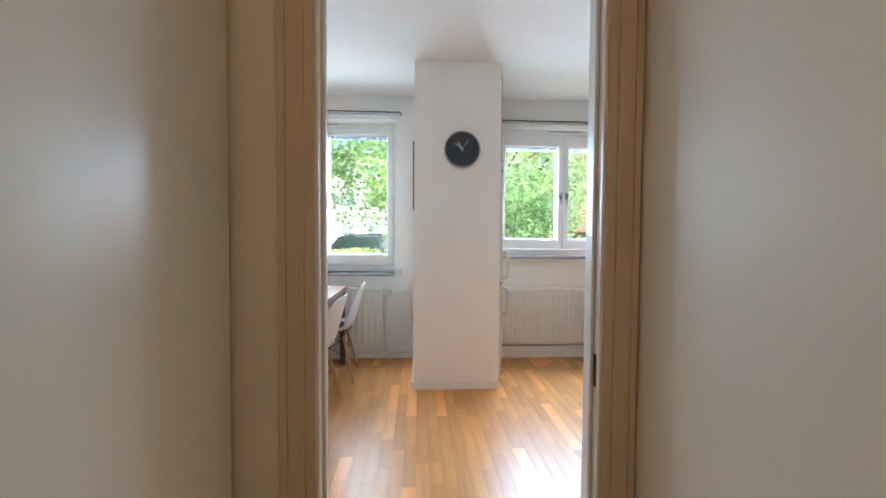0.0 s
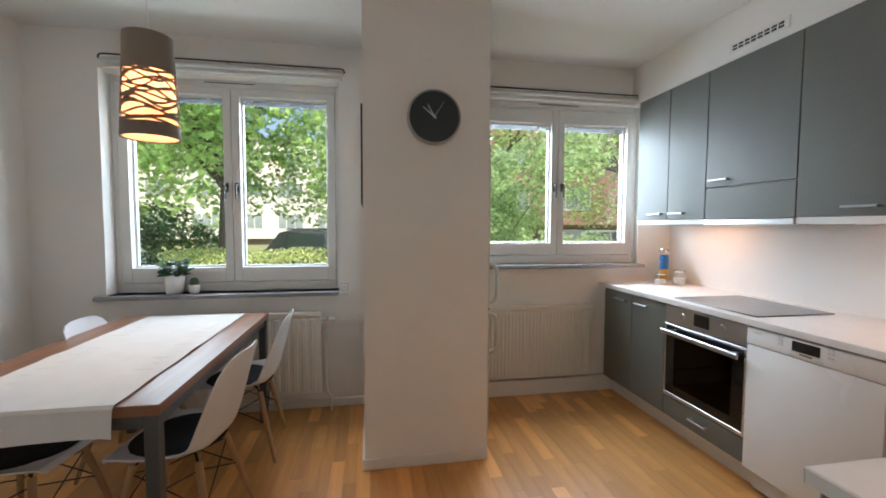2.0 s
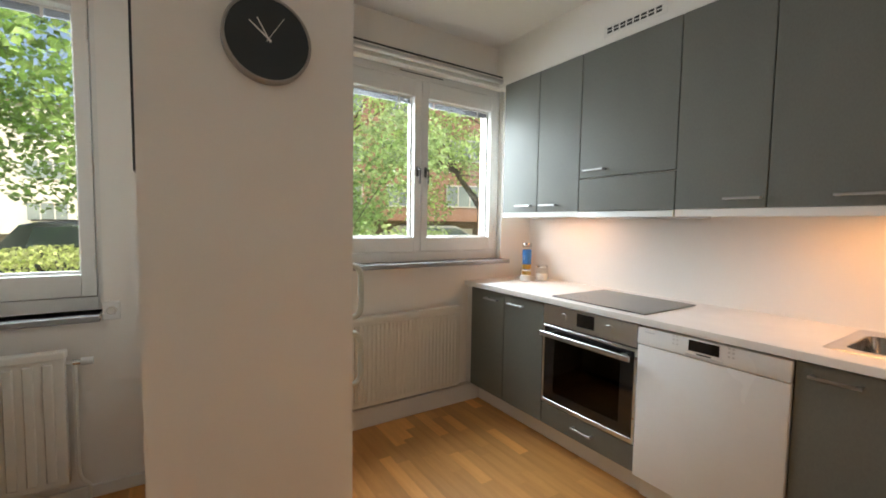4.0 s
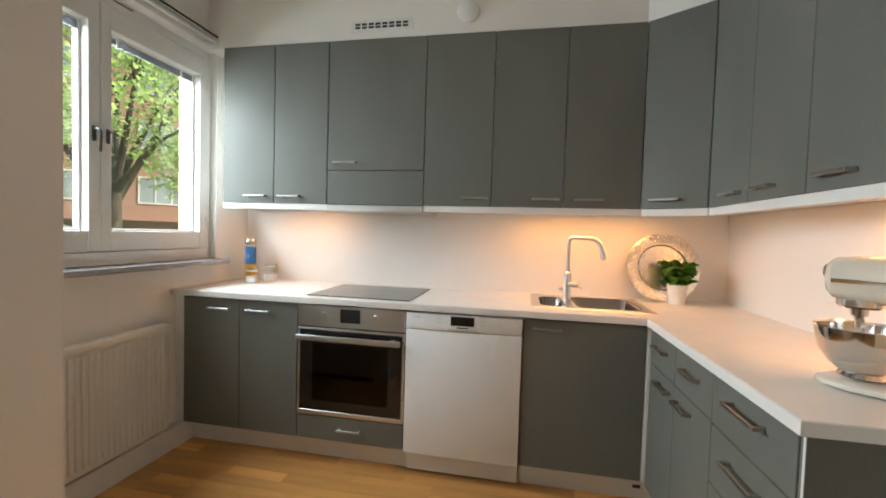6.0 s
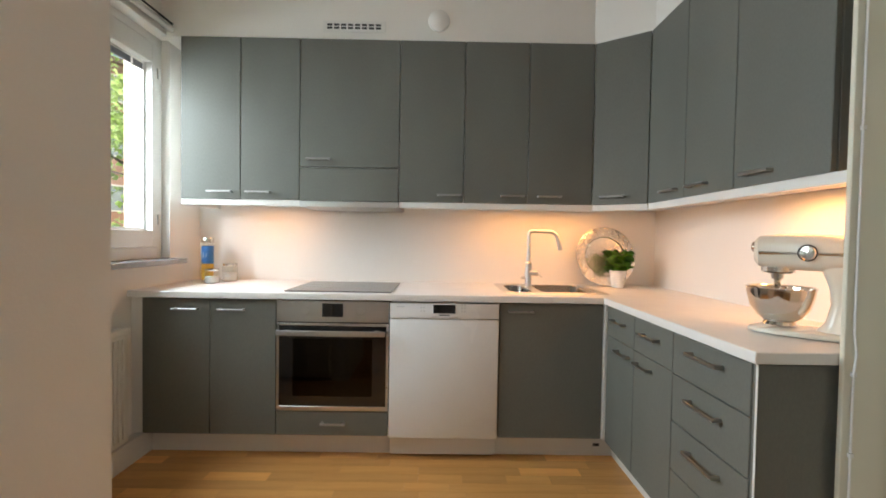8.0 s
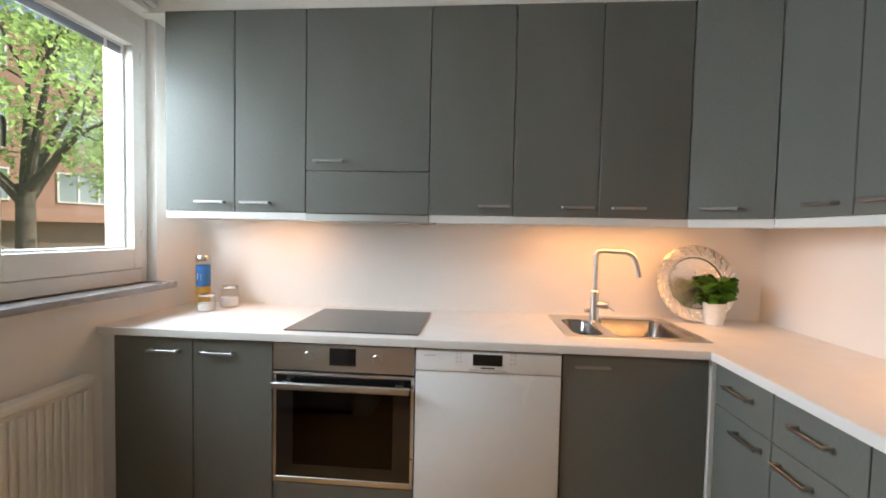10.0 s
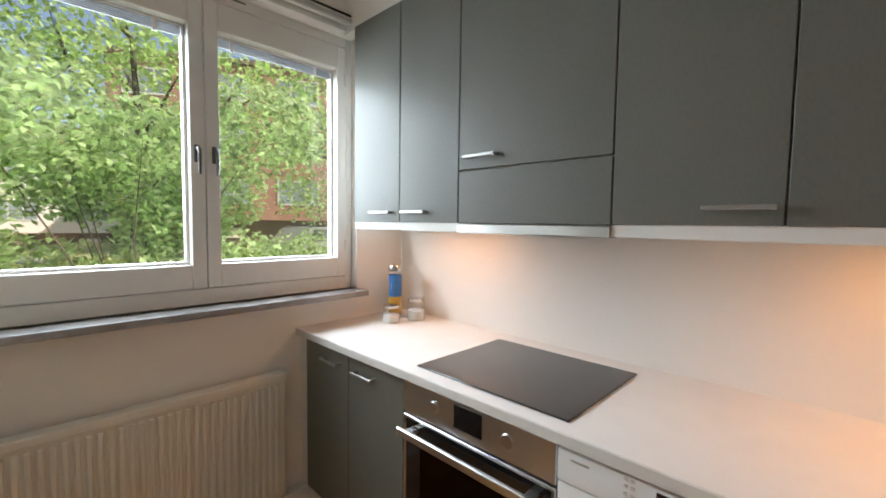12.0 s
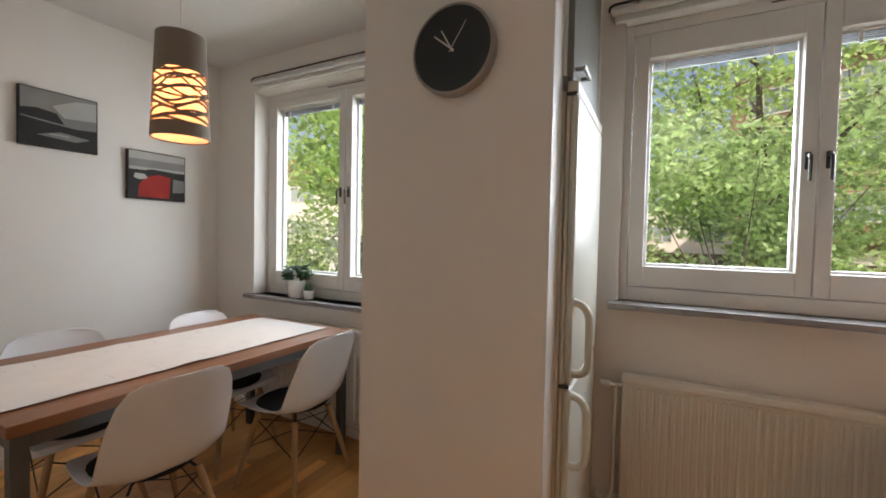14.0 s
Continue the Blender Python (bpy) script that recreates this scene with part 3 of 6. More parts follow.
def radiator(x0, x1, z0, z1, yf, pitch, label, pipe_x):
    r = thing("radiator", ((x0 + x1) / 2, NORTH, 0), label, "radiator", "radiators under the windows")
    yb = yf + 0.045
    part("panel", B((x0, x1, yf + 0.010, yb, z0, z1), bevel=0.006, seg=2), M_RAD, r)
    rib = mesh_of("rib", B((-pitch * 0.30, pitch * 0.30, yf - NORTH, yf + 0.011 - NORTH, z0 + 0.03, z1 - 0.045), bevel=min(0.0048, pitch * 0.12)), M_RAD)
    k = int((x1 - x0 - 0.05) / pitch)
    for i in range(k):
        x = x0 + 0.025 + (i + 0.5) * (x1 - x0 - 0.05) / k
        o = new("rib", rib)
        o.parent, o.location = r, (x - (x0 + x1) / 2, 0, 0)
    part("top_cover", B((x0 - 0.004, x1 + 0.004, yf - 0.002, yb + 0.012, z1 - 0.030, z1 + 0.004), bevel=0.006, seg=2), M_RAD, r)
    for x in (x0 + 0.15, x1 - 0.15):
        part("bracket", B((x - 0.012, x + 0.012, yb, NORTH, z0 + 0.08, z1 - 0.08)), M_RAD, r)
    s = -1 if pipe_x < x0 else 1
    xe = x0 if s < 0 else x1
    v = tube([(xe, yf + 0.03, z1 - 0.055), (pipe_x - s * 0.0, yf + 0.03, z1 - 0.055)], 0.009, 8)
    part("pipe", tube([(pipe_x, yf + 0.03, z1 - 0.055), (pipe_x, yf + 0.03, z0 + 0.06)] + arc((pipe_x, yf + 0.03, z0 + 0.06), (pipe_x, yf + 0.03, z0), (pipe_x + s * 0.035, yf + 0.035, z0 - 0.03), 4) + [(pipe_x + s * 0.035, yf + 0.035, 0.0)], 0.008, 8), M_RAD, r, smooth=True)
    part("pipe", v, M_RAD, r)
    vb = tube([(pipe_x - s * 0.005, yf + 0.03, z1 - 0.055), (pipe_x + s * 0.02, yf + 0.03, z1 - 0.055)], 0.013, 10)
    part("valve", vb, M_CHROME, r, "steel radiator valve", smooth=True)
    part("valve_knob", tube([(pipe_x + s * 0.022, yf + 0.03, z1 - 0.055), (pipe_x + s * 0.065, yf + 0.03, z1 - 0.055)], [0.018, 0.016], 12), M_WHITEPL, r, "white thermostat knob", smooth=True)


radiator(-1.56, -0.275, 0.13, 0.730, 4.15, 0.060, "white enamelled panel radiator with broad ribs", -0.245)
radiator(0.905, 1.855, 0.145, 0.720, 4.165, 0.0285, "cream enamelled panel radiator with fine ribs", 0.875)

# wall socket and board beside the pier
so = thing("wall_socket", (-0.115, NORTH, 0.88), "small white wall socket beside the pier", "wall socket")
part("plate", B((-0.150, -0.085, NORTH - 0.010, NORTH, 0.84, 0.925), bevel=0.003), M_WHITEPL, so)
part("socket_face", lathe([(0.022, 0), (0.020, 0.012), (0.014, 0.004)], (-0.118, NORTH - 0.010, 0.883), 16, None, Matrix.Rotation(radians(90), 4, "X")), M_TRIM, so)
bd = thing("notice_board", (PX0, 3.7, 1.75), "thin black-framed board on the side of the pier", "board")
part("board", B((PX0 - 0.012, PX0, 3.45, 3.85, 1.47, 2.02), bevel=0.002), M_BLACK, bd)

# clock
ck = thing("wall_clock", (0.40, PY, 1.945), "round black wall clock with thin pale pointers", "clock")
rot = Matrix.Rotation(radians(90), 4, "X")
CX, CZ, CR = 0.422, 1.938, 0.145
part("rim", lathe([(CR - 0.006, 0.0), (CR, 0.004), (CR, 0.040), (CR - 0.004, 0.044), (CR - 0.009, 0.044), (CR - 0.009, 0.030)], (CX, PY, CZ), 48, None, rot, True), M_CLOCKRIM, ck, "taupe metal rim", smooth=True)
part("face", lathe([(CR - 0.010, 0.030), (CR - 0.010, 0.041)], (CX, PY, CZ), 48, None, rot), M_CLOCK, ck, "matt black face")
for nm, ang, ln, wd in (("hour_pointer", -52, 0.078, 0.0030), ("minute_pointer", -30, 0.072, 0.0026), ("second_pointer", 33, 0.095, 0.0012)):
    a = radians(ang)
    d = Vector((math.sin(a), 0, math.cos(a)))
    q = Vector((math.cos(a), 0, -math.sin(a)))
    bm = bmesh.new()
    for y in (PY - 0.0425, PY - 0.0435):
        vs = [bm.verts.new(Vector((CX, y, CZ)) + d * s + q * w) for s, w in ((-0.012, -wd), (ln, -wd * 0.6), (ln, wd * 0.6), (-0.012, wd))]
        bm.faces.new(vs)
    part(nm, bm, M_POT, ck)

# ---- refrigerator recess ----
rc = thing("fridge_housing", (0.74, 3.44, 0), "white filler panels and grey-green cabinet over the refrigerator", "cabinet")
part("side_panel", B((0.720, 0.7375, 3.499, 3.506, 0, CEIL - 0.002), (0.7384, 0.7420, PY + 0.001, 3.506, 0, CEIL - 0.002)), M_CARCASS, rc, "white painted filler strip")
part("side_panel", B((0.20, 0.775, 4.112, 4.126, 0, CEIL - 0.002), bevel=0.002), M_CARCASS, rc)
part("body", B((0.20, 0.752, 3.510, 4.094, 1.86, CEIL - 0.02)), M_CARCASS, rc)
dr = part("door", B((0.753, 0.773, 3.512, 4.092, 1.850, CEIL - 0.03), bevel=0.002), M_CAB, rc, "grey-green door")
bar_handle(dr, (0.773, 3.60, 1.89), (0, 1, 0), (1, 0, 0), 0.13)
fg = thing("refrigerator", (0.5, 3.75, 0.0), "white enamelled fridge-freezer with moulded handles", "refrigerator")
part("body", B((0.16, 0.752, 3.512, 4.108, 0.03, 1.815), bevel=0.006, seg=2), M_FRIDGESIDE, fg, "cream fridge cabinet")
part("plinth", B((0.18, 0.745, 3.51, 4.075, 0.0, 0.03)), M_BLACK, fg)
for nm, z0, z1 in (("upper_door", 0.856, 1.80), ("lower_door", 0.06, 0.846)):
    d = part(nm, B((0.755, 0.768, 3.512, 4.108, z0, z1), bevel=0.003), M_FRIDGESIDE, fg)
    part("door_skin", B((0.768, 0.792, 3.512, 4.108, z0 + 0.002, z1 - 0.002), bevel=0.010, seg=3), M_FRIDGE, d, "glossy white door face, greyed for its dark reflections", smooth=True)
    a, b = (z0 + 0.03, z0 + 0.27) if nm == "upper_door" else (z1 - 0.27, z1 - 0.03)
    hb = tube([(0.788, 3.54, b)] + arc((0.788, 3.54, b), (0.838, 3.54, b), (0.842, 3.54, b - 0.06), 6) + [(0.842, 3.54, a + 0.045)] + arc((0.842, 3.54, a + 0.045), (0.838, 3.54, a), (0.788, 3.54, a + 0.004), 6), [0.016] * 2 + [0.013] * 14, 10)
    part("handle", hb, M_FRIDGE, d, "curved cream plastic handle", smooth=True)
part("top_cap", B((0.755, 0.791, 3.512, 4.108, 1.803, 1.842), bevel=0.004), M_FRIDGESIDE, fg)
part("hinge", B((0.755, 0.788, 3.506, 3.518, 0.846, 0.858), bevel=0.002), M_BLACK, fg)
part("hinge", B((0.755, 0.788, 3.506, 3.518, 1.796, 1.806), bevel=0.002), M_BLACK, fg)

# ---- kitchen run along the east wall ----
BX, BZ0, BZ1 = 1.965, 0.135, 0.862
YB = [4.190, 3.833, 3.482, 2.885, 2.300, 1.745]
GAP = 0.002


def base_body(name, y0, y1, label, category="cabinet", top=BZ1 - 0.004):
    t = thing(name, ((BX + EAST) / 2, (y0 + y1) / 2, 0), label, category, "base cabinets of the kitchen")
    part("body", B((BX + 0.022, EAST - 0.008, y0 + 0.001, y1 - 0.001, BZ0, top)), M_CARCASS, t)
    return t


c1 = base_body("base_cabinet", YB[2], YB[0], "grey-green two-door base cabinet beside the oven")
for y0, y1 in ((YB[1], YB[0]), (YB[2], YB[1])):
    d = part("door", B((BX, BX + 0.020, y0 + GAP, y1 - GAP, BZ0, BZ1 - 0.006), bevel=0.002), M_CAB, c1)
    bar_handle(d, (BX, y0 + (0.12 if y0 > 3.7 else 0.23), 0.803), (0, 1, 0), (-1, 0, 0), 0.155)
part("filler", B((BX + 0.006, BX + 0.024, YB[0] + 0.001, NORTH - 0.001, BZ0, BZ1 - 0.004)), M_CARCASS, c1, "white filler strip")

# built-in oven with drawer
ov = thing("oven", ((BX + EAST) / 2, (YB[3] + YB[2]) / 2, 0), "stainless steel built-in oven with black glass door", "oven", )
y0, y1 = YB[3] + 0.003, YB[2] - 0.003
part("body", B((BX + 0.45, EAST - 0.01, y0, y1, 0.26, BZ1 - 0.004), (BX + 0.012, BX + 0.45, y0, y0 + 0.02, 0.26, BZ1 - 0.004), (BX + 0.012, BX + 0.45, y1 - 0.02, y1, 0.26, BZ1 - 0.004), (BX + 0.012, BX + 0.45, y0, y1, 0.26, 0.29), (BX + 0.012, BX + 0.45, y0, y1, 0.73, BZ1 - 0.004)), M_OVENIN, ov)
cp = part("control_panel", B((BX - 0.004, BX + 0.014, y0, y1, 0.742, BZ1 - 0.008), bevel=0.002), M_STEEL, ov)
part("display", B((BX - 0.0065, BX - 0.003, 3.128, 3.238, 0.770, 0.842)), M_BLACKGLASS, cp, "black glass display")
for y in (3.326, 3.038):
    part("knob", lathe([(0.021, 0), (0.021, 0.004), (0.0185, 0.006), (0.006, 0.006)], (BX - 0.004, y, 0.802), 24, None, Matrix.Rotation(radians(-90), 4, "Y")), M_STEEL, cp, "brushed steel knob", smooth=True)
od = part("door", B((BX - 0.004, BX + 0.016, y0, y0 + 0.012, 0.268, 0.734), (BX - 0.004, BX + 0.016, y1 - 0.012, y1, 0.268, 0.734), (BX - 0.004, BX + 0.016, y0 + 0.012, y1 - 0.012, 0.268, 0.292), (BX - 0.004, BX + 0.016, y0 + 0.012, y1 - 0.012, 0.722, 0.734), bevel=0.002), M_STEEL, ov)
part("window", B((BX + 0.001, BX + 0.008, y0 + 0.010, y1 - 0.010, 0.290, 0.724)), M_OVENGLASS, od, "dark oven glass").visible_shadow = False
part("glass_border", B((BX - 0.001, BX + 0.001, y0 + 0.012, y0 + 0.085, 0.292, 0.722), (BX - 0.001, BX + 0.001, y1 - 0.085, y1 - 0.012, 0.292, 0.722), (BX - 0.001, BX + 0.001, y0 + 0.085, y1 - 0.085, 0.292, 0.345), (BX - 0.001, BX + 0.001, y0 + 0.085, y1 - 0.085, 0.655, 0.722)), M_BLACKGLASS, od, "black printed border")
hb = B((BX - 0.050, BX - 0.036, y0 + 0.012, y1 - 0.012, 0.676, 0.704), bevel=0.003)
B((BX - 0.040, BX + 0.0, y0 + 0.045, y0 + 0.075, 0.680, 0.700), (BX - 0.040, BX + 0.0, y1 - 0.075, y1 - 0.045, 0.680, 0.700), bevel=0.002, bm=hb)
part("handle", hb, M_STEEL, od, "wide steel oven handle")
rk = bmesh.new()
for k in range(9):
    tube([(BX + 0.06, y0 + 0.07 + k * 0.055, 0.47), (BX + 0.42, y0 + 0.07 + k * 0.055, 0.47)], 0.002, 5, rk)
tube([(BX + 0.06, y0 + 0.03, 0.47), (BX + 0.06, y1 - 0.03, 0.47)], 0.004, 6, rk)
tube([(BX + 0.42, y0 + 0.03, 0.47), (BX + 0.42, y1 - 0.03, 0.47)], 0.004, 6, rk)
part("rack", rk, M_CHROME, ov, "chrome wire rack")
dd = thing("drawer_unit", (BX + 0.2, (y0 + y1) / 2, 0), "grey-green drawer unit under the oven", "drawer")
part("body", B((BX + 0.022, EAST - 0.01, y0, y1, BZ0, 0.256)), M_CARCASS, dd)
df = part("drawer_front", B((BX, BX + 0.020, y0, y1, BZ0, 0.262), bevel=0.002), M_CAB, dd)
bar_handle(df, (BX, 3.175, 0.205), (0, 1, 0), (-1, 0, 0), 0.15)

# dishwasher
dw = thing("dishwasher", ((BX + EAST) / 2, (YB[4] + YB[3]) / 2, 0), "white dishwasher with black display under the worktop", "dishwasher")
y0, y1 = YB[4] + 0.004, YB[3] - 0.004
part("body", B((BX + 0.03, EAST - 0.01, y0 + 0.006, y1 - 0.006, 0.10, BZ1 - 0.006)), M_WHITEPL, dw)
dp = part("door", B((BX - 0.012, BX + 0.028, y0, y1, BZ0 - 0.004, 0.768), bevel=0.006, seg=2), M_WHITEPL, dw, smooth=True)
cpan = part("control_panel", B((BX - 0.014, BX + 0.028, y0, y1, 0.771, BZ1 - 0.010), bevel=0.005, seg=2), M_WHITEPL, dw, smooth=True)
part("display", B((BX - 0.0165, BX - 0.012, 2.535, 2.652, 0.800, 0.845)), M_BLACKGLASS, cpan, "black display")
part("grip", B((BX - 0.016, BX - 0.010, 2.52, 2.665, 0.772, 0.784), bevel=0.002), M_RAIL, cpan, "recessed grip")
for y in (2.70, 2.715, 2.485, 2.50):
    for z in (0.812, 0.830, 0.846):
        part("button", B((BX - 0.0165, BX - 0.013, y - 0.004, y + 0.004, z - 0.004, z + 0.003)), M_RAIL, cpan)
part("marking", B((BX - 0.0148, BX - 0.0138, 2.80, 2.845, 0.830, 0.836)), M_STEEL, cpan)
part("marking", B((BX - 0.0148, BX - 0.0138, 2.565, 2.62, 0.787, 0.793)), M_BLACK, cpan)
part("kick_plate", B((BX + 0.055, BX + 0.075, y0, y1, 0.012, 0.128), bevel=0.002), M_WHITEPL, dw, "white kick plate")

# sink unit
sc = base_body("sink_cabinet", YB[5], YB[4], "grey-green one-door cabinet below the sink", top=0.66)
d = part("door", B((BX, BX + 0.020, YB[5] + GAP, YB[4] - GAP, BZ0, BZ1 - 0.006), bevel=0.002), M_CAB, sc)
bar_handle(d, (BX, 2.19, 0.815), (0, 1, 0), (-1, 0, 0), 0.155)

# kitchen run along the south wall
SYF = 1.735
sb = thing("corner_cabinet", (1.6, 1.5, 0), "grey-green corner cabinet with two drawers and doors", "cabinet", "base cabinets of the kitchen")
SX = [1.955, 1.33, 0.915]
part("body", B((SX[1] + 0.001, 1.984, SOUTH + 0.01, SYF - 0.022, BZ0, BZ1 - 0.004)), M_CARCASS, sb)
part("corner_post", B((BX - 0.012, BX + 0.02, SYF - 0.020, SYF + 0.008, BZ0, BZ1 - 0.004), bevel=0.002), M_CARCASS, sb, "white corner post")
mid = 1.64
for a, b in ((mid, SX[0] - 0.015), (SX[1], mid)):
    f = part("drawer_front", B((a + GAP, b - GAP, SYF - 0.020, SYF, 0.705, BZ1 - 0.006), bevel=0.002), M_CAB, sb)
    bar_handle(f, ((a + b) / 2, SYF, 0.795), (1, 0, 0), (0, 1, 0), 0.15)
    f = part("door", B((a + GAP, b - GAP, SYF - 0.020, SYF, BZ0, 0.702), bevel=0.002), M_CAB, sb)
    bar_handle(f, (mid + (0.10 if a == mid else -0.10), SYF, 0.655), (1, 0, 0), (0, 1, 0), 0.15)
du = thing("drawer_cabinet", (1.06, 1.5, 0), "grey-green cabinet of four drawers at the worktop's end", "cabinet", "base cabinets of the kitchen")
part("body", B((SX[2] + 0.022, SX[1] - 0.001, SOUTH + 0.01, SYF - 0.022, BZ0, BZ1 - 0.004)), M_CARCASS, du)
zs = [BZ1 - 0.006, 0.700, 0.520, 0.335, BZ0]
for zt, zb in zip(zs, zs[1:]):
    f = part("drawer_front", B((SX[2] + 0.024, SX[1] - GAP, SYF - 0.020, SYF, zb + GAP, zt - GAP), bevel=0.002), M_CAB, du)
    bar_handle(f, ((SX[1] + SX[2]) / 2 + 0.01, SYF, (zt + zb) / 2 + 0.028), (1, 0, 0), (0, 1, 0), 0.19)
part("end_panel", B((SX[2], SX[2] + 0.020, SOUTH + 0.006, SYF - 0.001, 0.0, BZ1 - 0.004), bevel=0.002), M_CAB, du, "grey-green end panel with white edge")
part("edge_strip", B((SX[2] - 0.0008, SX[2] + 0.006, SYF - 0.0008, SYF + 0.001, 0.0, BZ1 - 0.004)), M_CARCASS, du)
# plinths
pl = thing("plinth", (2.05, 3.0, 0), "white painted plinth under the base cabinets", "plinth")
part("board", B((BX + 0.085, BX + 0.100, YB[3], NORTH - 0.056, 0.0, BZ0 - 0.001), bevel=0.002), M_CARCASS, pl)
part("board", B((BX + 0.085, BX + 0.100, SYF - 0.10, YB[4], 0.0, BZ0 - 0.001), bevel=0.002), M_CARCASS, pl)
part("board", B((SX[2] + 0.022, BX + 0.084, SYF - 0.10, SYF - 0.085, 0.0, BZ0 - 0.001), bevel=0.002), M_CARCASS, pl)
part("switch", B((BX + 0.080, BX + 0.085, 1.72, 1.755, 0.055, 0.070), bevel=0.001), M_BLACK, pl, "small black foot switch")

# worktop with the cut-out for the sink
TX, TY, TZ0, TZ1 = 1.945, 1.752, 0.864, 0.896
S = (2.085, 2.535, 1.685, 2.245)
bm = bmesh.new()
loops = [[(TX, NORTH), (EAST - 0.006, NORTH), (EAST - 0.006, SOUTH + 0.006), (0.903, SOUTH + 0.006), (0.903, TY), (TX, TY)], [(S[0], S[2]), (S[0], S[3]), (S[1], S[3]), (S[1], S[2])]]
eds = []
for loop in loops:
    vv = [bm.verts.new((x, y, TZ0)) for x, y in loop]
    eds += [bm.edges.new((vv[i], vv[(i + 1) % len(vv)])) for i in range(len(vv))]
bmesh.ops.triangle_fill(bm, use_beauty=True, use_dissolve=True, edges=eds)
ex = bmesh.ops.extrude_face_region(bm, geom=list(bm.faces))
bmesh.ops.translate(bm, verts=[v for v in ex["geom"] if isinstance(v, bmesh.types.BMVert)], vec=(0, 0, TZ1 - TZ0))
tp = thing("worktop", (2.2, 2.9, TZ0), "white laminate L-shaped worktop with pale edge", "worktop")
part("slab", bm, M_TOP, tp)
part("edge", B((TX - 0.004, TX, TY, NORTH - 0.001, TZ0, TZ1 - 0.001), (0.899, TX - 0.004, TY, TY + 0.004, TZ0, TZ1 - 0.001), (0.899, 0.903, 1.530, TY, TZ0, TZ1 - 0.001), bevel=0.001), M_CARCASS, tp, "pale laminate edging")

hob = thing("hob", (2.26, 3.16, TZ1), "flat black glass induction hob let into the worktop", "hob")
part("glass_plate", B((2.000, 2.485, 2.878, 3.455, TZ1, TZ1 + 0.006), bevel=0.002), M_HOB, hob)

# sink with a small and a large bowl
sk2 = thing("sink", (2.31, 1.965, TZ1), "stainless steel one and a half bowl inset sink", "sink")


def rounded(x0, x1, y0, y1, r, n=5):
    pts = []
    for cx, cy, a0 in ((x1 - r, y1 - r, 0), (x0 + r, y1 - r, 90), (x0 + r, y0 + r, 180), (x1 - r, y0 + r, 270)):
        for k in range(n + 1):
            a = radians(a0 + 90 * k / n)
            pts.append((cx + r * math.cos(a), cy + r * math.sin(a)))
    return pts


def bowl(x0, x1, y0, y1, depth, r):
    bm = bmesh.new()
    rings = []
    for k, (inset, z) in enumerate([(0, 0), (0.004, -0.006), (0.010, -depth + 0.035), (0.022, -depth + 0.008), (0.045, -depth)]):
        rings.append([bm.verts.new((x, y, TZ1 + 0.003 + z)) for x, y in rounded(x0 + inset, x1 - inset, y0 + inset, y1 - inset, max(r - inset * 0.6, 0.02))])
    for a, b in zip(rings, rings[1:]):
        for i in range(len(a)):
            j = (i + 1) % len(a)
            bm.faces.new((a[i], a[j], b[j], b[i]))
    bm.faces.new(rings[-1])
    return bm


SB = [(2.125, 2.45, 2.085, 2.215), (2.125, 2.50, 1.715, 2.035)]
for x0, x1, y0, y1 in SB:
    part("bowl", bowl(x0, x1, y0, y1, 0.17, 0.045), M_BOWL_SHADED, sk2, smooth=True)
rim = bmesh.new()
ov_ = rounded(2.068, 2.552, 1.668, 2.262, 0.02)
o1 = [rim.verts.new((x, y, TZ1 + 0.001)) for x, y in ov_]
o2 = [rim.verts.new((x, y, TZ1 + 0.004)) for x, y in rounded(2.074, 2.546, 1.674, 2.256, 0.018)]
holes = [[rim.verts.new((x, y, TZ1 + 0.003)) for x, y in rounded(*b, 0.045)] for b in SB]
for i in range(len(o1)):
    j = (i + 1) % len(o1)
    rim.faces.new((o1[i], o1[j], o2[j], o2[i]))
eds = []
for loop in [o2] + holes:
    for i in range(len(loop)):
        eds.append(rim.edges.get((loop[i], loop[(i + 1) % len(loop)])) or rim.edges.new((loop[i], loop[(i + 1) % len(loop)])))
bmesh.ops.triangle_fill(rim, use_beauty=True, use_dissolve=False, edges=eds)
part("rim", rim, M_STEEL, sk2)
for x0, x1, y0, y1 in SB:
    part("drain", lathe([(0.028, 0.0), (0.026, 0.003), (0.012, 0.001)], ((x0 + x1) / 2, (y0 + y1) / 2, TZ1 - 0.166), 18), M_CHROME, sk2, smooth=True)

tap = thing("tap", (2.40, 2.06, TZ1), "brushed steel kitchen mixer tap with angled spout", "tap")
tx, ty = 2.405, 2.058
part("base", lathe([(0.026, 0), (0.026, 0.006), (0.021, 0.010), (0.021, 0.15), (0.014, 0.158)], (tx, ty, TZ1 + 0.003), 20), M_STEEL, tap, smooth=True)
sd = Vector((-0.45, -0.89, 0))
p0 = Vector((tx, ty, 1.04))
top = Vector((tx, ty, 1.252))
sp = [p0, top - Vector((0, 0, 0.03))] + arc(top - Vector((0, 0, 0.03)), top, top + sd * 0.035, 5) + [top + sd * 0.13 - Vector((0, 0, 0.004))] + arc(top + sd * 0.13 - Vector((0, 0, 0.004)), top + sd * 0.168 - Vector((0, 0, 0.008)), top + sd * 0.180 - Vector((0, 0, 0.045)), 5) + [top + sd * 0.196 - Vector((0, 0, 0.11))]
part("spout", tube(sp, 0.0115, 12), M_STEEL, tap, smooth=True)
part("nozzle", tube([top + sd * 0.188 - Vector((0, 0, 0.078)), top + sd * 0.198 - Vector((0, 0, 0.118))], 0.0135, 12), M_STEEL, tap, smooth=True)
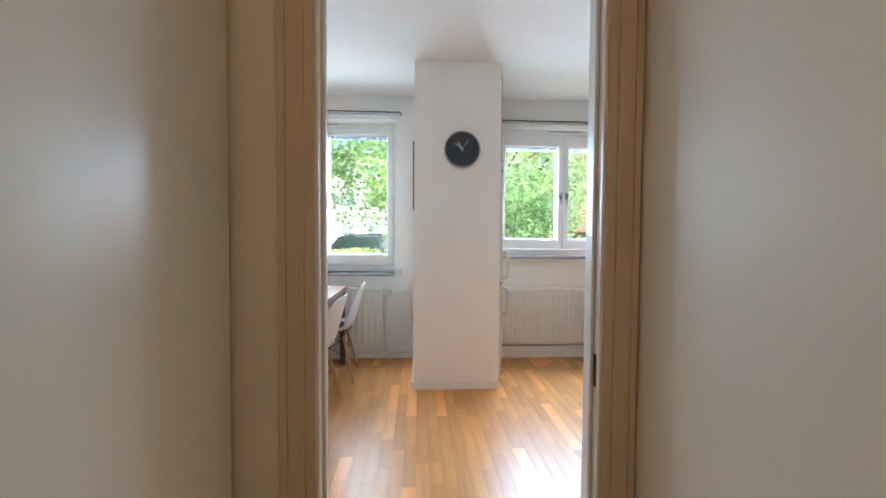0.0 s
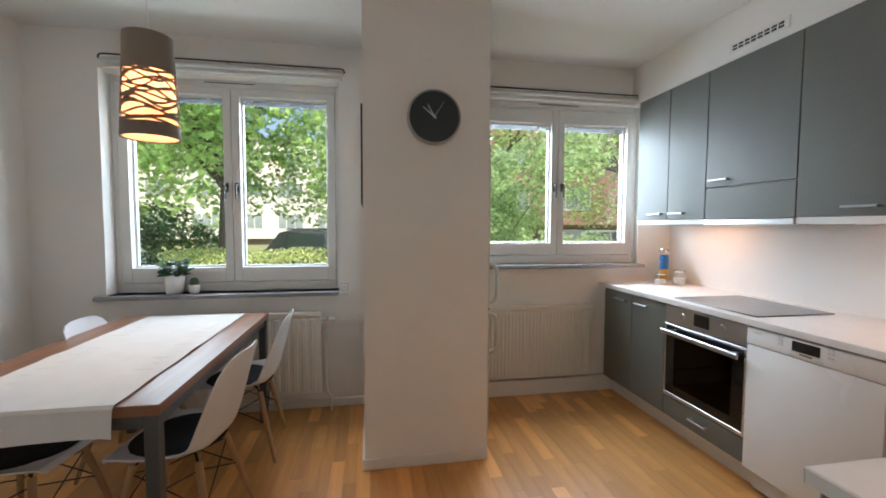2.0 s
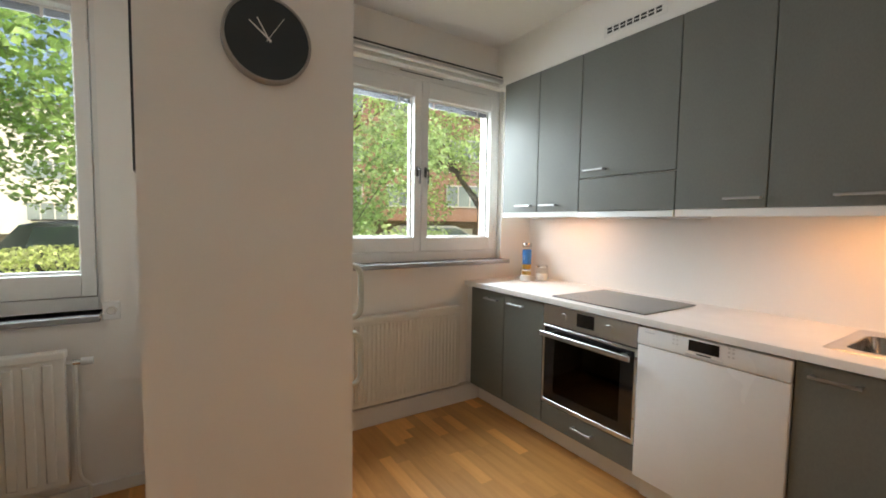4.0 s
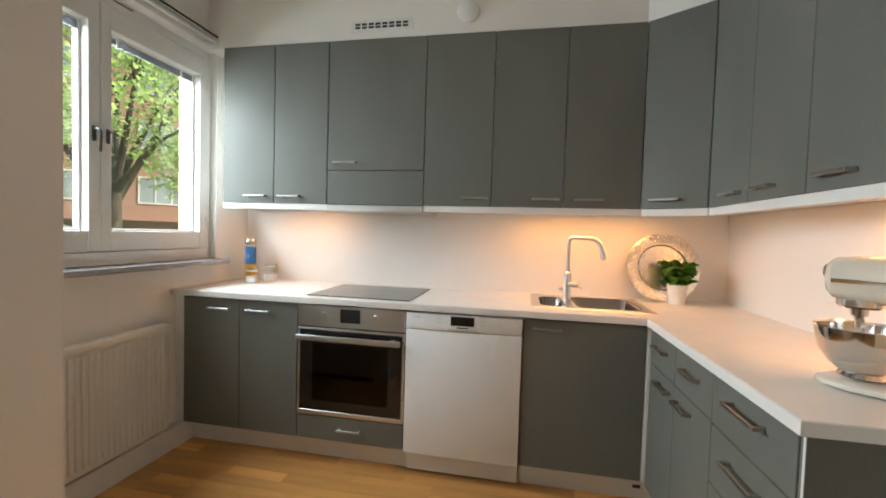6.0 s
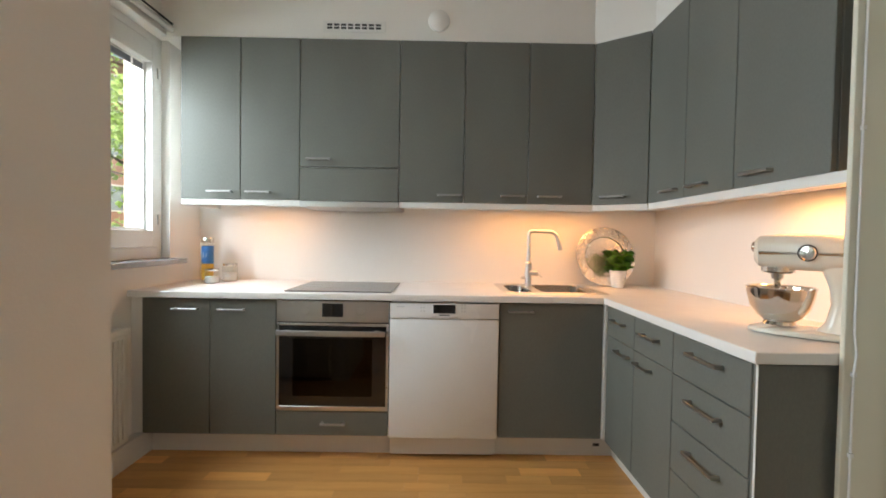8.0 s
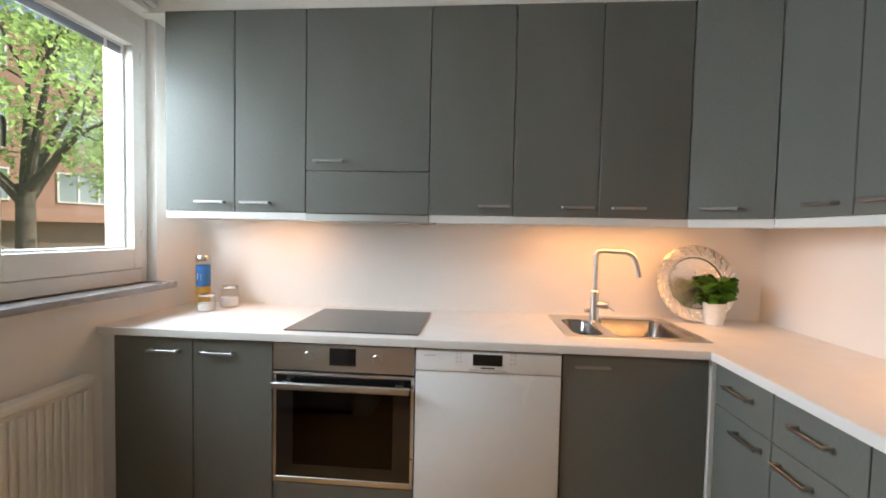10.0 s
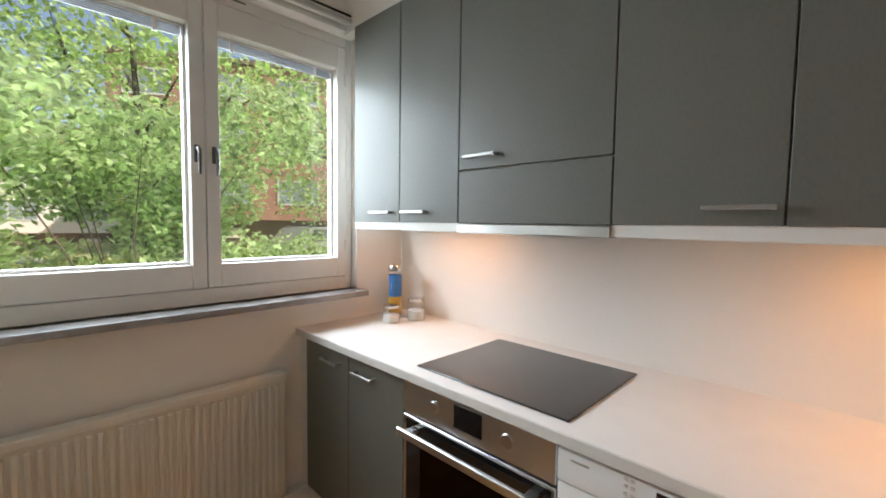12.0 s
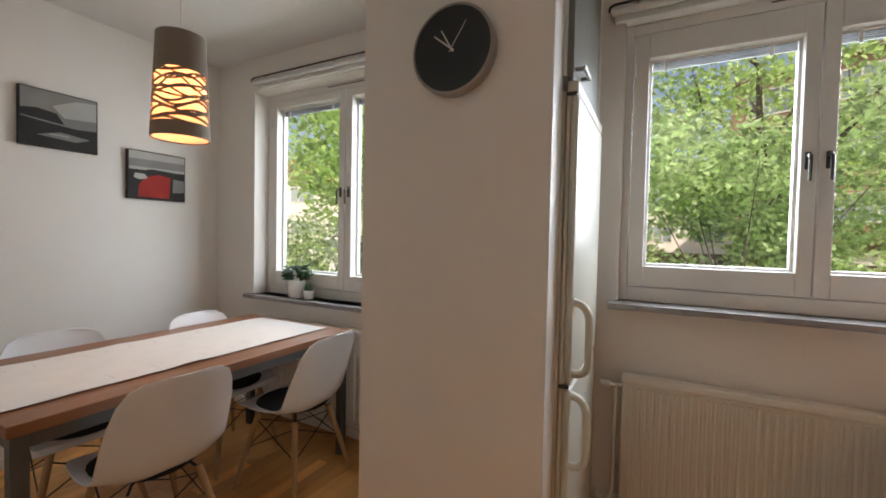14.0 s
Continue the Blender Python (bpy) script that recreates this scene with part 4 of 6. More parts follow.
part("lever", tube([(tx, ty, 0.985), (tx - 0.035, ty - 0.05, 0.985), (tx - 0.038, ty - 0.056, 0.985)], [0.016, 0.016, 0.013], 12), M_STEEL, tap, smooth=True)
part("lever_pin", tube([(tx - 0.036, ty - 0.052, 0.985), (tx - 0.06, ty - 0.075, 0.965)], 0.0035, 6), M_STEEL, tap)
part("shower_stop", tube([(tx - 0.0, ty + 0.02, 0.955), (tx, ty + 0.045, 0.955)], 0.010, 10), M_STEEL, tap, smooth=True)

# ---- wall cabinets ----
YU = [4.126, 3.782, 3.441, 2.866, 2.491, 2.118, 1.742]


def upper_body(y0, y1, label, z0=UBOT, name="wall_cabinet"):
    t = thing(name, ((UX + EAST) / 2, (y0 + y1) / 2, z0), label, "cabinet", "wall cabinets of the kitchen")
    part("body", B((UX + 0.022, EAST - 0.002, y0 + 0.001, y1 - 0.001, z0, UTOP - 0.002)), M_CARCASS, t)
    return t


def upper_door(t, y0, y1, hy, z0=UBOT, z1=UTOP, label=""):
    d = part("door", B((UX, UX + 0.020, y0 + GAP, y1 - GAP, z0, z1), bevel=0.002), M_CAB, t, label)
    if hy is not None:
        bar_handle(d, (UX, hy, z0 + 0.042), (0, 1, 0), (-1, 0, 0), 0.16)


u = upper_body(YU[2], YU[0], "grey-green two-door wall cabinet beside the window")
upper_door(u, YU[1], YU[0], 3.895)
upper_door(u, YU[2], YU[1], 3.675)
u = upper_body(YU[3], YU[2], "grey-green wall cabinet with pull-out cooker hood", name="hood_cabinet")
upper_door(u, YU[3], YU[2], 3.328, 1.598)
part("hood_flap", B((UX, UX + 0.020, YU[3] + GAP, YU[2] - GAP, UBOT - 0.002, 1.593), bevel=0.002), M_CAB, u, "grey-green hood flap")
part("hood_strip", B((UX - 0.006, EAST - 0.03, YU[3] + 0.002, YU[2] - 0.002, UBOT - 0.038, UBOT - 0.004), bevel=0.003), M_STEEL, u, "brushed steel hood edge")
u = upper_body(YU[4], YU[3], "grey-green one-door wall cabinet over the dishwasher")
upper_door(u, YU[4], YU[3], 2.575)
u = upper_body(YU[6], YU[4], "grey-green two-door wall cabinet above the sink")
upper_door(u, YU[5], YU[4], 2.21)
upper_door(u, YU[6], YU[5], 1.995)
# diagonal corner unit
A, C = Vector((UX, 1.742, 0)), Vector((2.020, UY, 0))
u = thing("corner_wall_cabinet", (2.25, 1.45, UBOT), "grey-green diagonal corner wall cabinet", "cabinet", "wall cabinets of the kitchen")
bm = bmesh.new()
poly = [(UX + 0.03, 1.741), (EAST - 0.002, 1.741), (EAST - 0.002, SOUTH + 0.002), (2.021, SOUTH + 0.002), (2.021, UY - 0.03)]
lo = [bm.verts.new((x, y, UBOT)) for x, y in poly]
hi = [bm.verts.new((x, y, UTOP - 0.002)) for x, y in poly]
bm.faces.new(lo), bm.faces.new(hi)
for i in range(5):
    bm.faces.new((lo[i], lo[(i + 1) % 5], hi[(i + 1) % 5], hi[i]))
part("body", bm, M_CARCASS, u)
dv = (C - A).normalized()
nv = Vector((dv.y, -dv.x, 0))
nv = nv if nv.x < 0 else -nv
bm = B((0.002, (C - A).length - 0.002, -0.020, 0.0, UBOT, UTOP), bevel=0.002)
mrot = Matrix(((dv.x, nv.x, 0, A.x), (dv.y, nv.y, 0, A.y), (0, 0, 1, 0), (0, 0, 0, 1)))
bmesh.ops.transform(bm, matrix=mrot, verts=bm.verts)
d = part("door", bm, M_CAB, u)
hc = A + dv * 0.11
bar_handle(d, (hc.x, hc.y, UBOT + 0.042), tuple(dv), tuple(nv), 0.15)
# units along the south wall
XU = [2.020, 1.690, 1.370, 0.972]
u = thing("wall_cabinet", (1.66, 1.3, UBOT), "grey-green two-door wall cabinet beside the corner unit", "cabinet", "wall cabinets of the kitchen")
part("body", B((XU[2] + 0.001, XU[0], SOUTH + 0.002, UY - 0.022, UBOT, UTOP - 0.002)), M_CARCASS, u)
for a, b, hx in ((XU[1], XU[0], XU[1] + 0.11), (XU[2], XU[1], XU[1] - 0.11)):
    d = part("door", B((a + GAP, b - GAP, UY - 0.020, UY, UBOT, UTOP), bevel=0.002), M_CAB, u)
    bar_handle(d, (hx, UY, UBOT + 0.042), (1, 0, 0), (0, 1, 0), 0.15)
u = thing("wall_cabinet", (1.16, 1.3, UBOT), "grey-green one-door wall cabinet by the doorway", "cabinet", "wall cabinets of the kitchen")
part("body", B((XU[3] + 0.02, XU[2] - 0.001, SOUTH + 0.002, UY - 0.022, UBOT, UTOP - 0.002)), M_CARCASS, u)
d = part("door", B((XU[3] + GAP, XU[2] - GAP, UY - 0.020, UY, UBOT, UTOP), bevel=0.002), M_CAB, u)
bar_handle(d, (XU[2] - 0.13, UY, UBOT + 0.042), (1, 0, 0), (0, 1, 0), 0.15)
part("end_panel", B((XU[3], XU[3] + 0.019, SOUTH + 0.002, UY - 0.022, UBOT, UTOP), bevel=0.001), M_CAB, u)
# white light rail below the wall cabinets
lr = thing("light_rail", (2.3, 2.6, UBOT - 0.036), "white light rail board below the wall cabinets", "light rail")
LZ0, LZ1 = UBOT - 0.036, UBOT - 0.001
part("board", B((UX + 0.004, UX + 0.020, YU[2], YU[0], LZ0, LZ1), bevel=0.002), M_CARCASS, lr)
part("board", B((UX + 0.004, UX + 0.020, 1.736, YU[3], LZ0, LZ1), bevel=0.002), M_CARCASS, lr)
bm = B((0.0, (C - A).length, -0.022, -0.006, LZ0, LZ1), bevel=0.002)
bmesh.ops.transform(bm, matrix=mrot, verts=bm.verts)
part("board", bm, M_CARCASS, lr)
part("board", B((0.905, 2.027, UY - 0.022, UY - 0.006, LZ0, LZ1), bevel=0.002), M_CARCASS, lr)
part("side_board", B((UX + 0.02, EAST - 0.008, YU[0] - 0.016, YU[0], LZ0, LZ1), bevel=0.002), M_CARCASS, lr)


def strip_lamp(x0, x1, y0, y1):
    s = thing("cabinet_lamp", ((x0 + x1) / 2, (y0 + y1) / 2, 1.39), "slim white strip lamp fixed under a wall cabinet", "lamp", "strip lamps under the cabinets")
    part("housing", B((x0, x1, y0, y1, 1.392, 1.4115), bevel=0.003), M_WHITEPL, s)


strip_lamp(2.325, 2.395, 1.75, 2.15)
strip_lamp(1.0, 1.44, 1.255, 1.325)
strip_lamp(2.365, 2.435, 3.50, 3.94)

# vent grille and round air valve on the soffit
vx = UX + 0.02
vg = thing("vent_grille", (vx, 3.135, 2.41), "white vent grille with dark slots above the cabinets", "vent")
part("frame", B((vx - 0.006, vx, 2.955, 3.318, 2.378, 2.442), bevel=0.002), M_TRIM, vg)
for k in range(8):
    y = 2.998 + k * 0.040
    for z in (2.394, 2.412):
        part("slot", B((vx - 0.0075, vx - 0.0055, y - 0.015, y + 0.015, z, z + 0.012)), M_BLACK, vg)
av = thing("air_valve", (vx, 2.648, 2.452), "round white ceiling air valve on the soffit", "vent")
part("ring", lathe([(0.062, 0), (0.060, 0.012), (0.045, 0.020), (0.0, 0.022)], (vx, 2.648, 2.452), 28, None, Matrix.Rotation(radians(-90), 4, "Y")), M_TRIM, av, smooth=True)

# ---- things on the worktop ----
Z = TZ1 + 0.0005


def jar(x, y, r, h, label):
    j = thing("storage_jar", (x, y, Z), label, "jar", "glass jars in the corner")
    part("glass", lathe([(r * 0.9, 0), (r, 0.006), (r, h * 0.8), (r * 0.86, h * 0.86)], (x, y, Z), 24), M_JAR, j, smooth=True).visible_shadow = False
    part("contents", lathe([(r * 0.93, 0.004), (r * 0.93, h * 0.45), (0.0, h * 0.47)], (x, y, Z), 20), M_SUGAR, j, "white sugar inside", smooth=True)
    part("lid", lathe([(r * 0.92, h * 0.86), (r * 0.94, h * 0.88), (r * 0.94, h * 0.99), (r * 0.90, h), (0.0, h)], (x, y, Z), 24), M_CHROME, j, "polished steel lid", smooth=True)


jar(2.345, 4.030, 0.042, 0.088, "small glass jar with steel lid")
jar(2.475, 3.985, 0.046, 0.115, "round glass sugar jar with steel lid")
ct = thing("tall_canister", (2.43, 4.105, Z), "tall glass canister with a blue and yellow wrapper", "canister")
part("glass", lathe([(0.032, 0), (0.034, 0.005), (0.034, 0.245), (0.030, 0.25)], (2.43, 4.105, Z), 20), M_JAR, ct, smooth=True).visible_shadow = False
part("wrapper", lathe([(0.0352, 0.115), (0.0352, 0.228), (0.0346, 0.228), (0.0346, 0.115)], (2.43, 4.105, Z), 20, shell=True), M_BLUE, ct, "blue printed wrapper", smooth=True)
part("wrapper", lathe([(0.0352, 0.012), (0.0352, 0.113), (0.0346, 0.113), (0.0346, 0.012)], (2.43, 4.105, Z), 20, shell=True), M_YELLOW, ct, "yellow printed wrapper", smooth=True)
part("wrapper_mark", B((2.396, 2.400, 4.095, 4.117, Z + 0.15, Z + 0.185), bevel=0.001), M_POT, ct)
part("lid", lathe([(0.036, 0.248), (0.037, 0.252), (0.037, 0.276), (0.034, 0.28), (0, 0.28)], (2.43, 4.105, Z), 20), M_CHROME, ct, "steel lid", smooth=True)

# large embossed silver platter leaning on the wall
pt = thing("silver_platter", (2.52, 1.515, Z), "large round embossed silver platter leaning on the splashback", "platter")
R = 0.197
tilt = Matrix.Translation((2.537, 1.522, Z + R * math.cos(radians(12)) + 0.002)) @ Matrix.Rotation(radians(-90 + 12), 4, "Y")
bm = lathe([(0.0, 0.004), (0.118, 0.004), (0.128, 0.007), (0.134, 0.016), (R - 0.006, 0.024), (R, 0.022), (R, 0.018), (0.136, 0.010), (0.12, -0.001), (0.0, -0.001)], (0, 0, 0), 56)
bmesh.ops.transform(bm, matrix=tilt, verts=bm.verts)
part("dish", bm, M_SILVER, pt, smooth=True)
bm = bmesh.new()
for k in range(26):
    a = 2 * math.pi * k / 26
    for rr, da, sz in ((0.155, 0, 0.010), (0.178, 0.11, 0.013), (0.190, -0.06, 0.008)):
        c = Vector((rr * math.cos(a + da), rr * math.sin(a + da), 0.020 + (rr - 0.134) * 0.12))
        r = bmesh.ops.create_icosphere(bm, subdivisions=1, radius=1)
        for v in r["verts"]:
            w = Vector((v.co.x * sz * 1.5, v.co.y * sz * 0.7, v.co.z * 0.004))
            w.rotate(Euler((0, 0, a + da + 0.8)))
            v.co = c + w
bmesh.ops.transform(bm, matrix=tilt, verts=bm.verts)
part("embossing", bm, M_SILVER, pt, "raised scroll ornament", smooth=True)
bm = lathe([(0.129, 0.0085), (0.1315, 0.013), (0.134, 0.0085)], (0, 0, 0), 48, shell=True)
bmesh.ops.transform(bm, matrix=tilt, verts=bm.verts)
part("inner_ring", bm, M_BLACK, pt, "dark inner line")


def leaves(bm, centre, count, spread, size, flat=0.75, seed=3, up=0.5, wide=1.0):
    rng = random.Random(seed)
    for _ in range(count):
        a, e = rng.uniform(0, 2 * math.pi), rng.uniform(-0.2, 1.0)
        rad = spread * math.sqrt(rng.uniform(0.08, 1))
        c = Vector(centre) + Vector((math.cos(a) * rad, math.sin(a) * rad, e * spread * flat))
        s = size * rng.uniform(0.6, 1.15)
        m = Matrix.Translation(c) @ Euler((rng.uniform(-0.7, 0.7), rng.uniform(-0.7, 0.7) - 0.2, a)).to_matrix().to_4x4()
        rows = []
        for t, w, z in ((-0.5, 0.02, -0.05), (-0.2, 0.30, 0.04), (0.15, 0.34, 0.05), (0.42, 0.16, -0.03), (0.55, 0.01, -0.12)):
            rows.append([bm.verts.new(m @ Vector((t * s, k * w * wide * s, (z - 0.10 * abs(k)) * s * up * 2))) for k in (-1, 0, 1)])
        for p, q in zip(rows, rows[1:]):
            for k in (0, 1):
                bm.faces.new((p[k], p[k + 1], q[k + 1], q[k]))


bp_ = thing("potted_basil", (2.455, 1.462, Z), "bushy green basil in a white ceramic pot", "plant")
part("pot", lathe([(0.036, 0), (0.040, 0.004), (0.052, 0.105), (0.054, 0.110), (0.050, 0.110), (0.046, 0.095)], (2.455, 1.462, Z), 28), M_POT, bp_, smooth=True)
part("soil", lathe([(0.047, 0.092), (0.0, 0.096)], (2.455, 1.462, Z), 20), M_SOIL, bp_)
bm = bmesh.new()
leaves(bm, (2.455, 1.462, Z + 0.135), 74, 0.072, 0.066, 1.35, 5, 0.7, 1.45)
part("foliage", bm, M_BASIL, bp_, "green basil leaves", smooth=True)
bm = bmesh.new()
for k in range(12):
    a = k * 0.53
    tube([(2.455, 1.462, Z + 0.09), (2.455 + 0.05 * math.cos(a), 1.462 + 0.05 * math.sin(a), Z + 0.18)], 0.0018, 5, bm)
part("stems", bm, M_BASIL, bp_)

# stand mixer
mx = thing("stand_mixer", (1.115, 1.425, Z), "cream enamelled stand mixer with a steel bowl", "mixer")
mx.rotation_euler = (0, 0, radians(44))
ox, oy = 1.115, 1.425
mx.scale = (0.82, 0.82, 0.90)


def at(*p):
    return Vector((ox + p[0], oy + p[1], Z + p[2]))


def loft(sections, n=16):
    """Rounded sections (x, half width, z low, z high, squareness) joined along x."""
    bm = bmesh.new()
    rings = []
    for x, w, z0, z1, sq in sections:
        ring = []
        for k in range(n):
            a = 2 * math.pi * k / n
            ca, sa = math.cos(a), math.sin(a)
            e = 2.0 / sq
            ring.append(bm.verts.new(at(x, math.copysign(abs(ca) ** e, ca) * w, (z0 + z1) / 2 + math.copysign(abs(sa) ** e, sa) * (z1 - z0) / 2)))
        rings.append(ring)
    for a, b in zip(rings, rings[1:]):
        for k in range(n):
            bm.faces.new((a[k], a[(k + 1) % n], b[(k + 1) % n], b[k]))
    bm.faces.new(rings[0]), bm.faces.new(rings[-1])
    return bm


part("base", loft([(-0.165, 0.04, 0, 0.022, 3), (-0.155, 0.075, 0, 0.028, 4), (-0.05, 0.095, 0, 0.028, 4), (0.08, 0.11, 0, 0.026, 4), (0.15, 0.085, 0, 0.022, 4), (0.185, 0.03, 0, 0.014, 3)], 24), M_MIXER, mx, smooth=True)
bm = bmesh.new()
cols = []
for z, x0, x1, w in ((0.015, -0.155, -0.02, 0.065), (0.06, -0.15, -0.055, 0.055), (0.12, -0.148, -0.068, 0.05), (0.18, -0.152, -0.062, 0.05), (0.235, -0.165, -0.04, 0.055), (0.255, -0.17, -0.02, 0.055)):
    ring = []
    for k in range(20):
        a = 2 * math.pi * k / 20
        ca, sa = math.cos(a), math.sin(a)
        ring.append(bm.verts.new(at((x0 + x1) / 2 + math.copysign(abs(ca) ** 0.7, ca) * (x1 - x0) / 2, math.copysign(abs(sa) ** 0.7, sa) * w, z)))
    cols.append(ring)
for a, b in zip(cols, cols[1:]):
    for k in range(20):
        bm.faces.new((a[k], a[(k + 1) % 20], b[(k + 1) % 20], b[k]))
bm.faces.new(cols[0]), bm.faces.new(cols[-1])
part("column", bm, M_MIXER, mx, smooth=True)
hd = part("head", loft([(-0.185, 0.03, 0.265, 0.325, 2.4), (-0.175, 0.055, 0.25, 0.345, 2.8), (-0.10, 0.065, 0.235, 0.362, 3), (0.0, 0.066, 0.235, 0.368, 3.2), (0.10, 0.064, 0.238, 0.366, 3.2), (0.155, 0.060, 0.245, 0.360, 3), (0.170, 0.045, 0.262, 0.345, 2.6), (0.172, 0.02, 0.28, 0.33, 2.2)], 24), M_MIXER, mx, smooth=True)
part("trim_band", loft([(-0.172, 0.0575, 0.288, 0.306, 6), (-0.10, 0.0672, 0.288, 0.306, 6), (0.10, 0.0662, 0.288, 0.306, 6), (0.152, 0.0622, 0.288, 0.306, 6)], 12), M_CHROME, hd, "polished steel band", smooth=True)
part("dial", lathe([(0.026, 0), (0.026, 0.012), (0.022, 0.016), (0.0, 0.017)], at(0.0, 0.064, 0.300), 24, None, Matrix.Rotation(radians(-90), 4, "X")), M_CHROME, hd, "steel speed dial", smooth=True)
part("dial_ring", lathe([(0.030, 0), (0.030, 0.006), (0.026, 0.006)], at(0.0, 0.064, 0.300), 24, None, Matrix.Rotation(radians(-90), 4, "X")), M_BLACK, hd)
part("hub_cap", lathe([(0.020, 0), (0.020, 0.012), (0.014, 0.016), (0, 0.016)], at(0.168, 0, 0.318), 18, None, Matrix.Rotation(radians(90), 4, "Y")), M_CHROME, hd, "steel hub cap", smooth=True)
part("planetary", lathe([(0.056, 0.246), (0.056, 0.228), (0.048, 0.222), (0.022, 0.222), (0.020, 0.200), (0.012, 0.198), (0.010, 0.165)], at(0.095, 0, 0), 24), M_CHROME, hd, "steel planetary drive", smooth=True)
bwl = part("bowl", lathe([(0.048, 0.030), (0.056, 0.032), (0.050, 0.044), (0.075, 0.062), (0.100, 0.098), (0.112, 0.145), (0.114, 0.166), (0.118, 0.168), (0.116, 0.171), (0.111, 0.166), (0.109, 0.145), (0.097, 0.100), (0.072, 0.066), (0.0, 0.054)], at(0.085, 0, 0), 36), M_CHROME, mx, "polished steel mixing bowl", smooth=True)
part("beater", tube([at(0.095, 0, 0.20), at(0.095, 0, 0.15), at(0.075, 0.02, 0.10), at(0.085, 0, 0.07), at(0.115, -0.02, 0.10), at(0.095, 0, 0.15)], 0.004, 8), M_CHROME, mx, smooth=True)

# ---- dining corner ----
TXA, TXB, TYA, TYB, TT = -1.50, -0.615, 2.600, 4.09, 0.757
tb = thing("dining_table", ((TXA + TXB) / 2, (TYA + TYB) / 2, 0), "long cherry veneered dining table on grey steel legs", "table")
part("tabletop", B((TXA, TXB, TYA, TYB, TT - 0.038, TT), bevel=0.003, seg=2), M_TABLE, tb)
for x in (TXA + 0.01, TXB - 0.055):
    for y in (TYA + 0.01, TYB - 0.055):
        part("leg", B((x, x + 0.045, y, y + 0.045, 0.0, TT - 0.039), bevel=0.003), M_TABLELEG, tb)
for b in ((TXA + 0.056, TXB - 0.056, TYA + 0.015, TYA + 0.04, TT - 0.085, TT - 0.039), (TXA + 0.056, TXB - 0.056, TYB - 0.04, TYB - 0.015, TT - 0.085, TT - 0.039),
          (TXA + 0.015, TXA + 0.04, TYA + 0.056, TYB - 0.056, TT - 0.085, TT - 0.039), (TXB - 0.04, TXB - 0.015, TYA + 0.056, TYB - 0.056, TT - 0.085, TT - 0.039)):
    part("apron", B(b, bevel=0.002), M_TABLELEG, tb)

# table runner with soft folds, hanging over the end
rn = thing("table_runner", (-1.09, 3.4, TT), "long off-white linen runner lying on the table", "table runner")
bm = bmesh.new()
rows, rng = [], random.Random(8)
path = [(TYA - 0.012, TT - 0.098), (TYA - 0.011, TT - 0.065), (TYA - 0.009, TT - 0.03), (TYA - 0.006, TT - 0.004), (TYA + 0.006, TT + 0.007)] + [(TYA + 0.006 + (TYB - 0.06 - TYA) * k / 44, TT + 0.006) for k in range(1, 45)]
for j, (y, z) in enumerate(path):
    row = []
    for i in range(17):
        f = i / 16
        edge = 0.006 * noise.noise(Vector((y * 5, f * 2, 3))) * (1 if i in (0, 16) else 0.6)
        x = -1.335 + f * 0.585 + edge
        dz = 0.0035 * max(0, noise.noise(Vector((x * 9, y * 6, 1)))) + (0.006 * max(0, noise.noise(Vector((y * 7, 2.2, 0)))) if i in (0, 16) else 0)
        row.append(bm.verts.new((x, y - (0.030 * abs(noise.noise(Vector((x * 5, 0, 5)))) * (4 - j) / 4 if j < 4 else 0), z + (dz if j > 4 else 0) + (0.008 * noise.noise(Vector((x * 4, 7, 0))) if j == 0 else 0))))
    rows.append(row)
for a, b in zip(rows, rows[1:]):
    for i in range(16):
        bm.faces.new((a[i], a[i + 1], b[i + 1], b[i]))
part("cloth", bm, M_RUNNER, rn, smooth=True)
for k in range(16):
    y = 2.78 + k * 0.085 + rng.uniform(-0.02, 0.02)
    for x in (-0.85, -1.25):
        if rng.random() < 0.75:
            part("print_mark", B((x + rng.uniform(-0.03, 0.02), x + rng.uniform(0.03, 0.06), y, y + 0.003, TT + 0.0098, TT + 0.0102)), M_PRINT, rn)


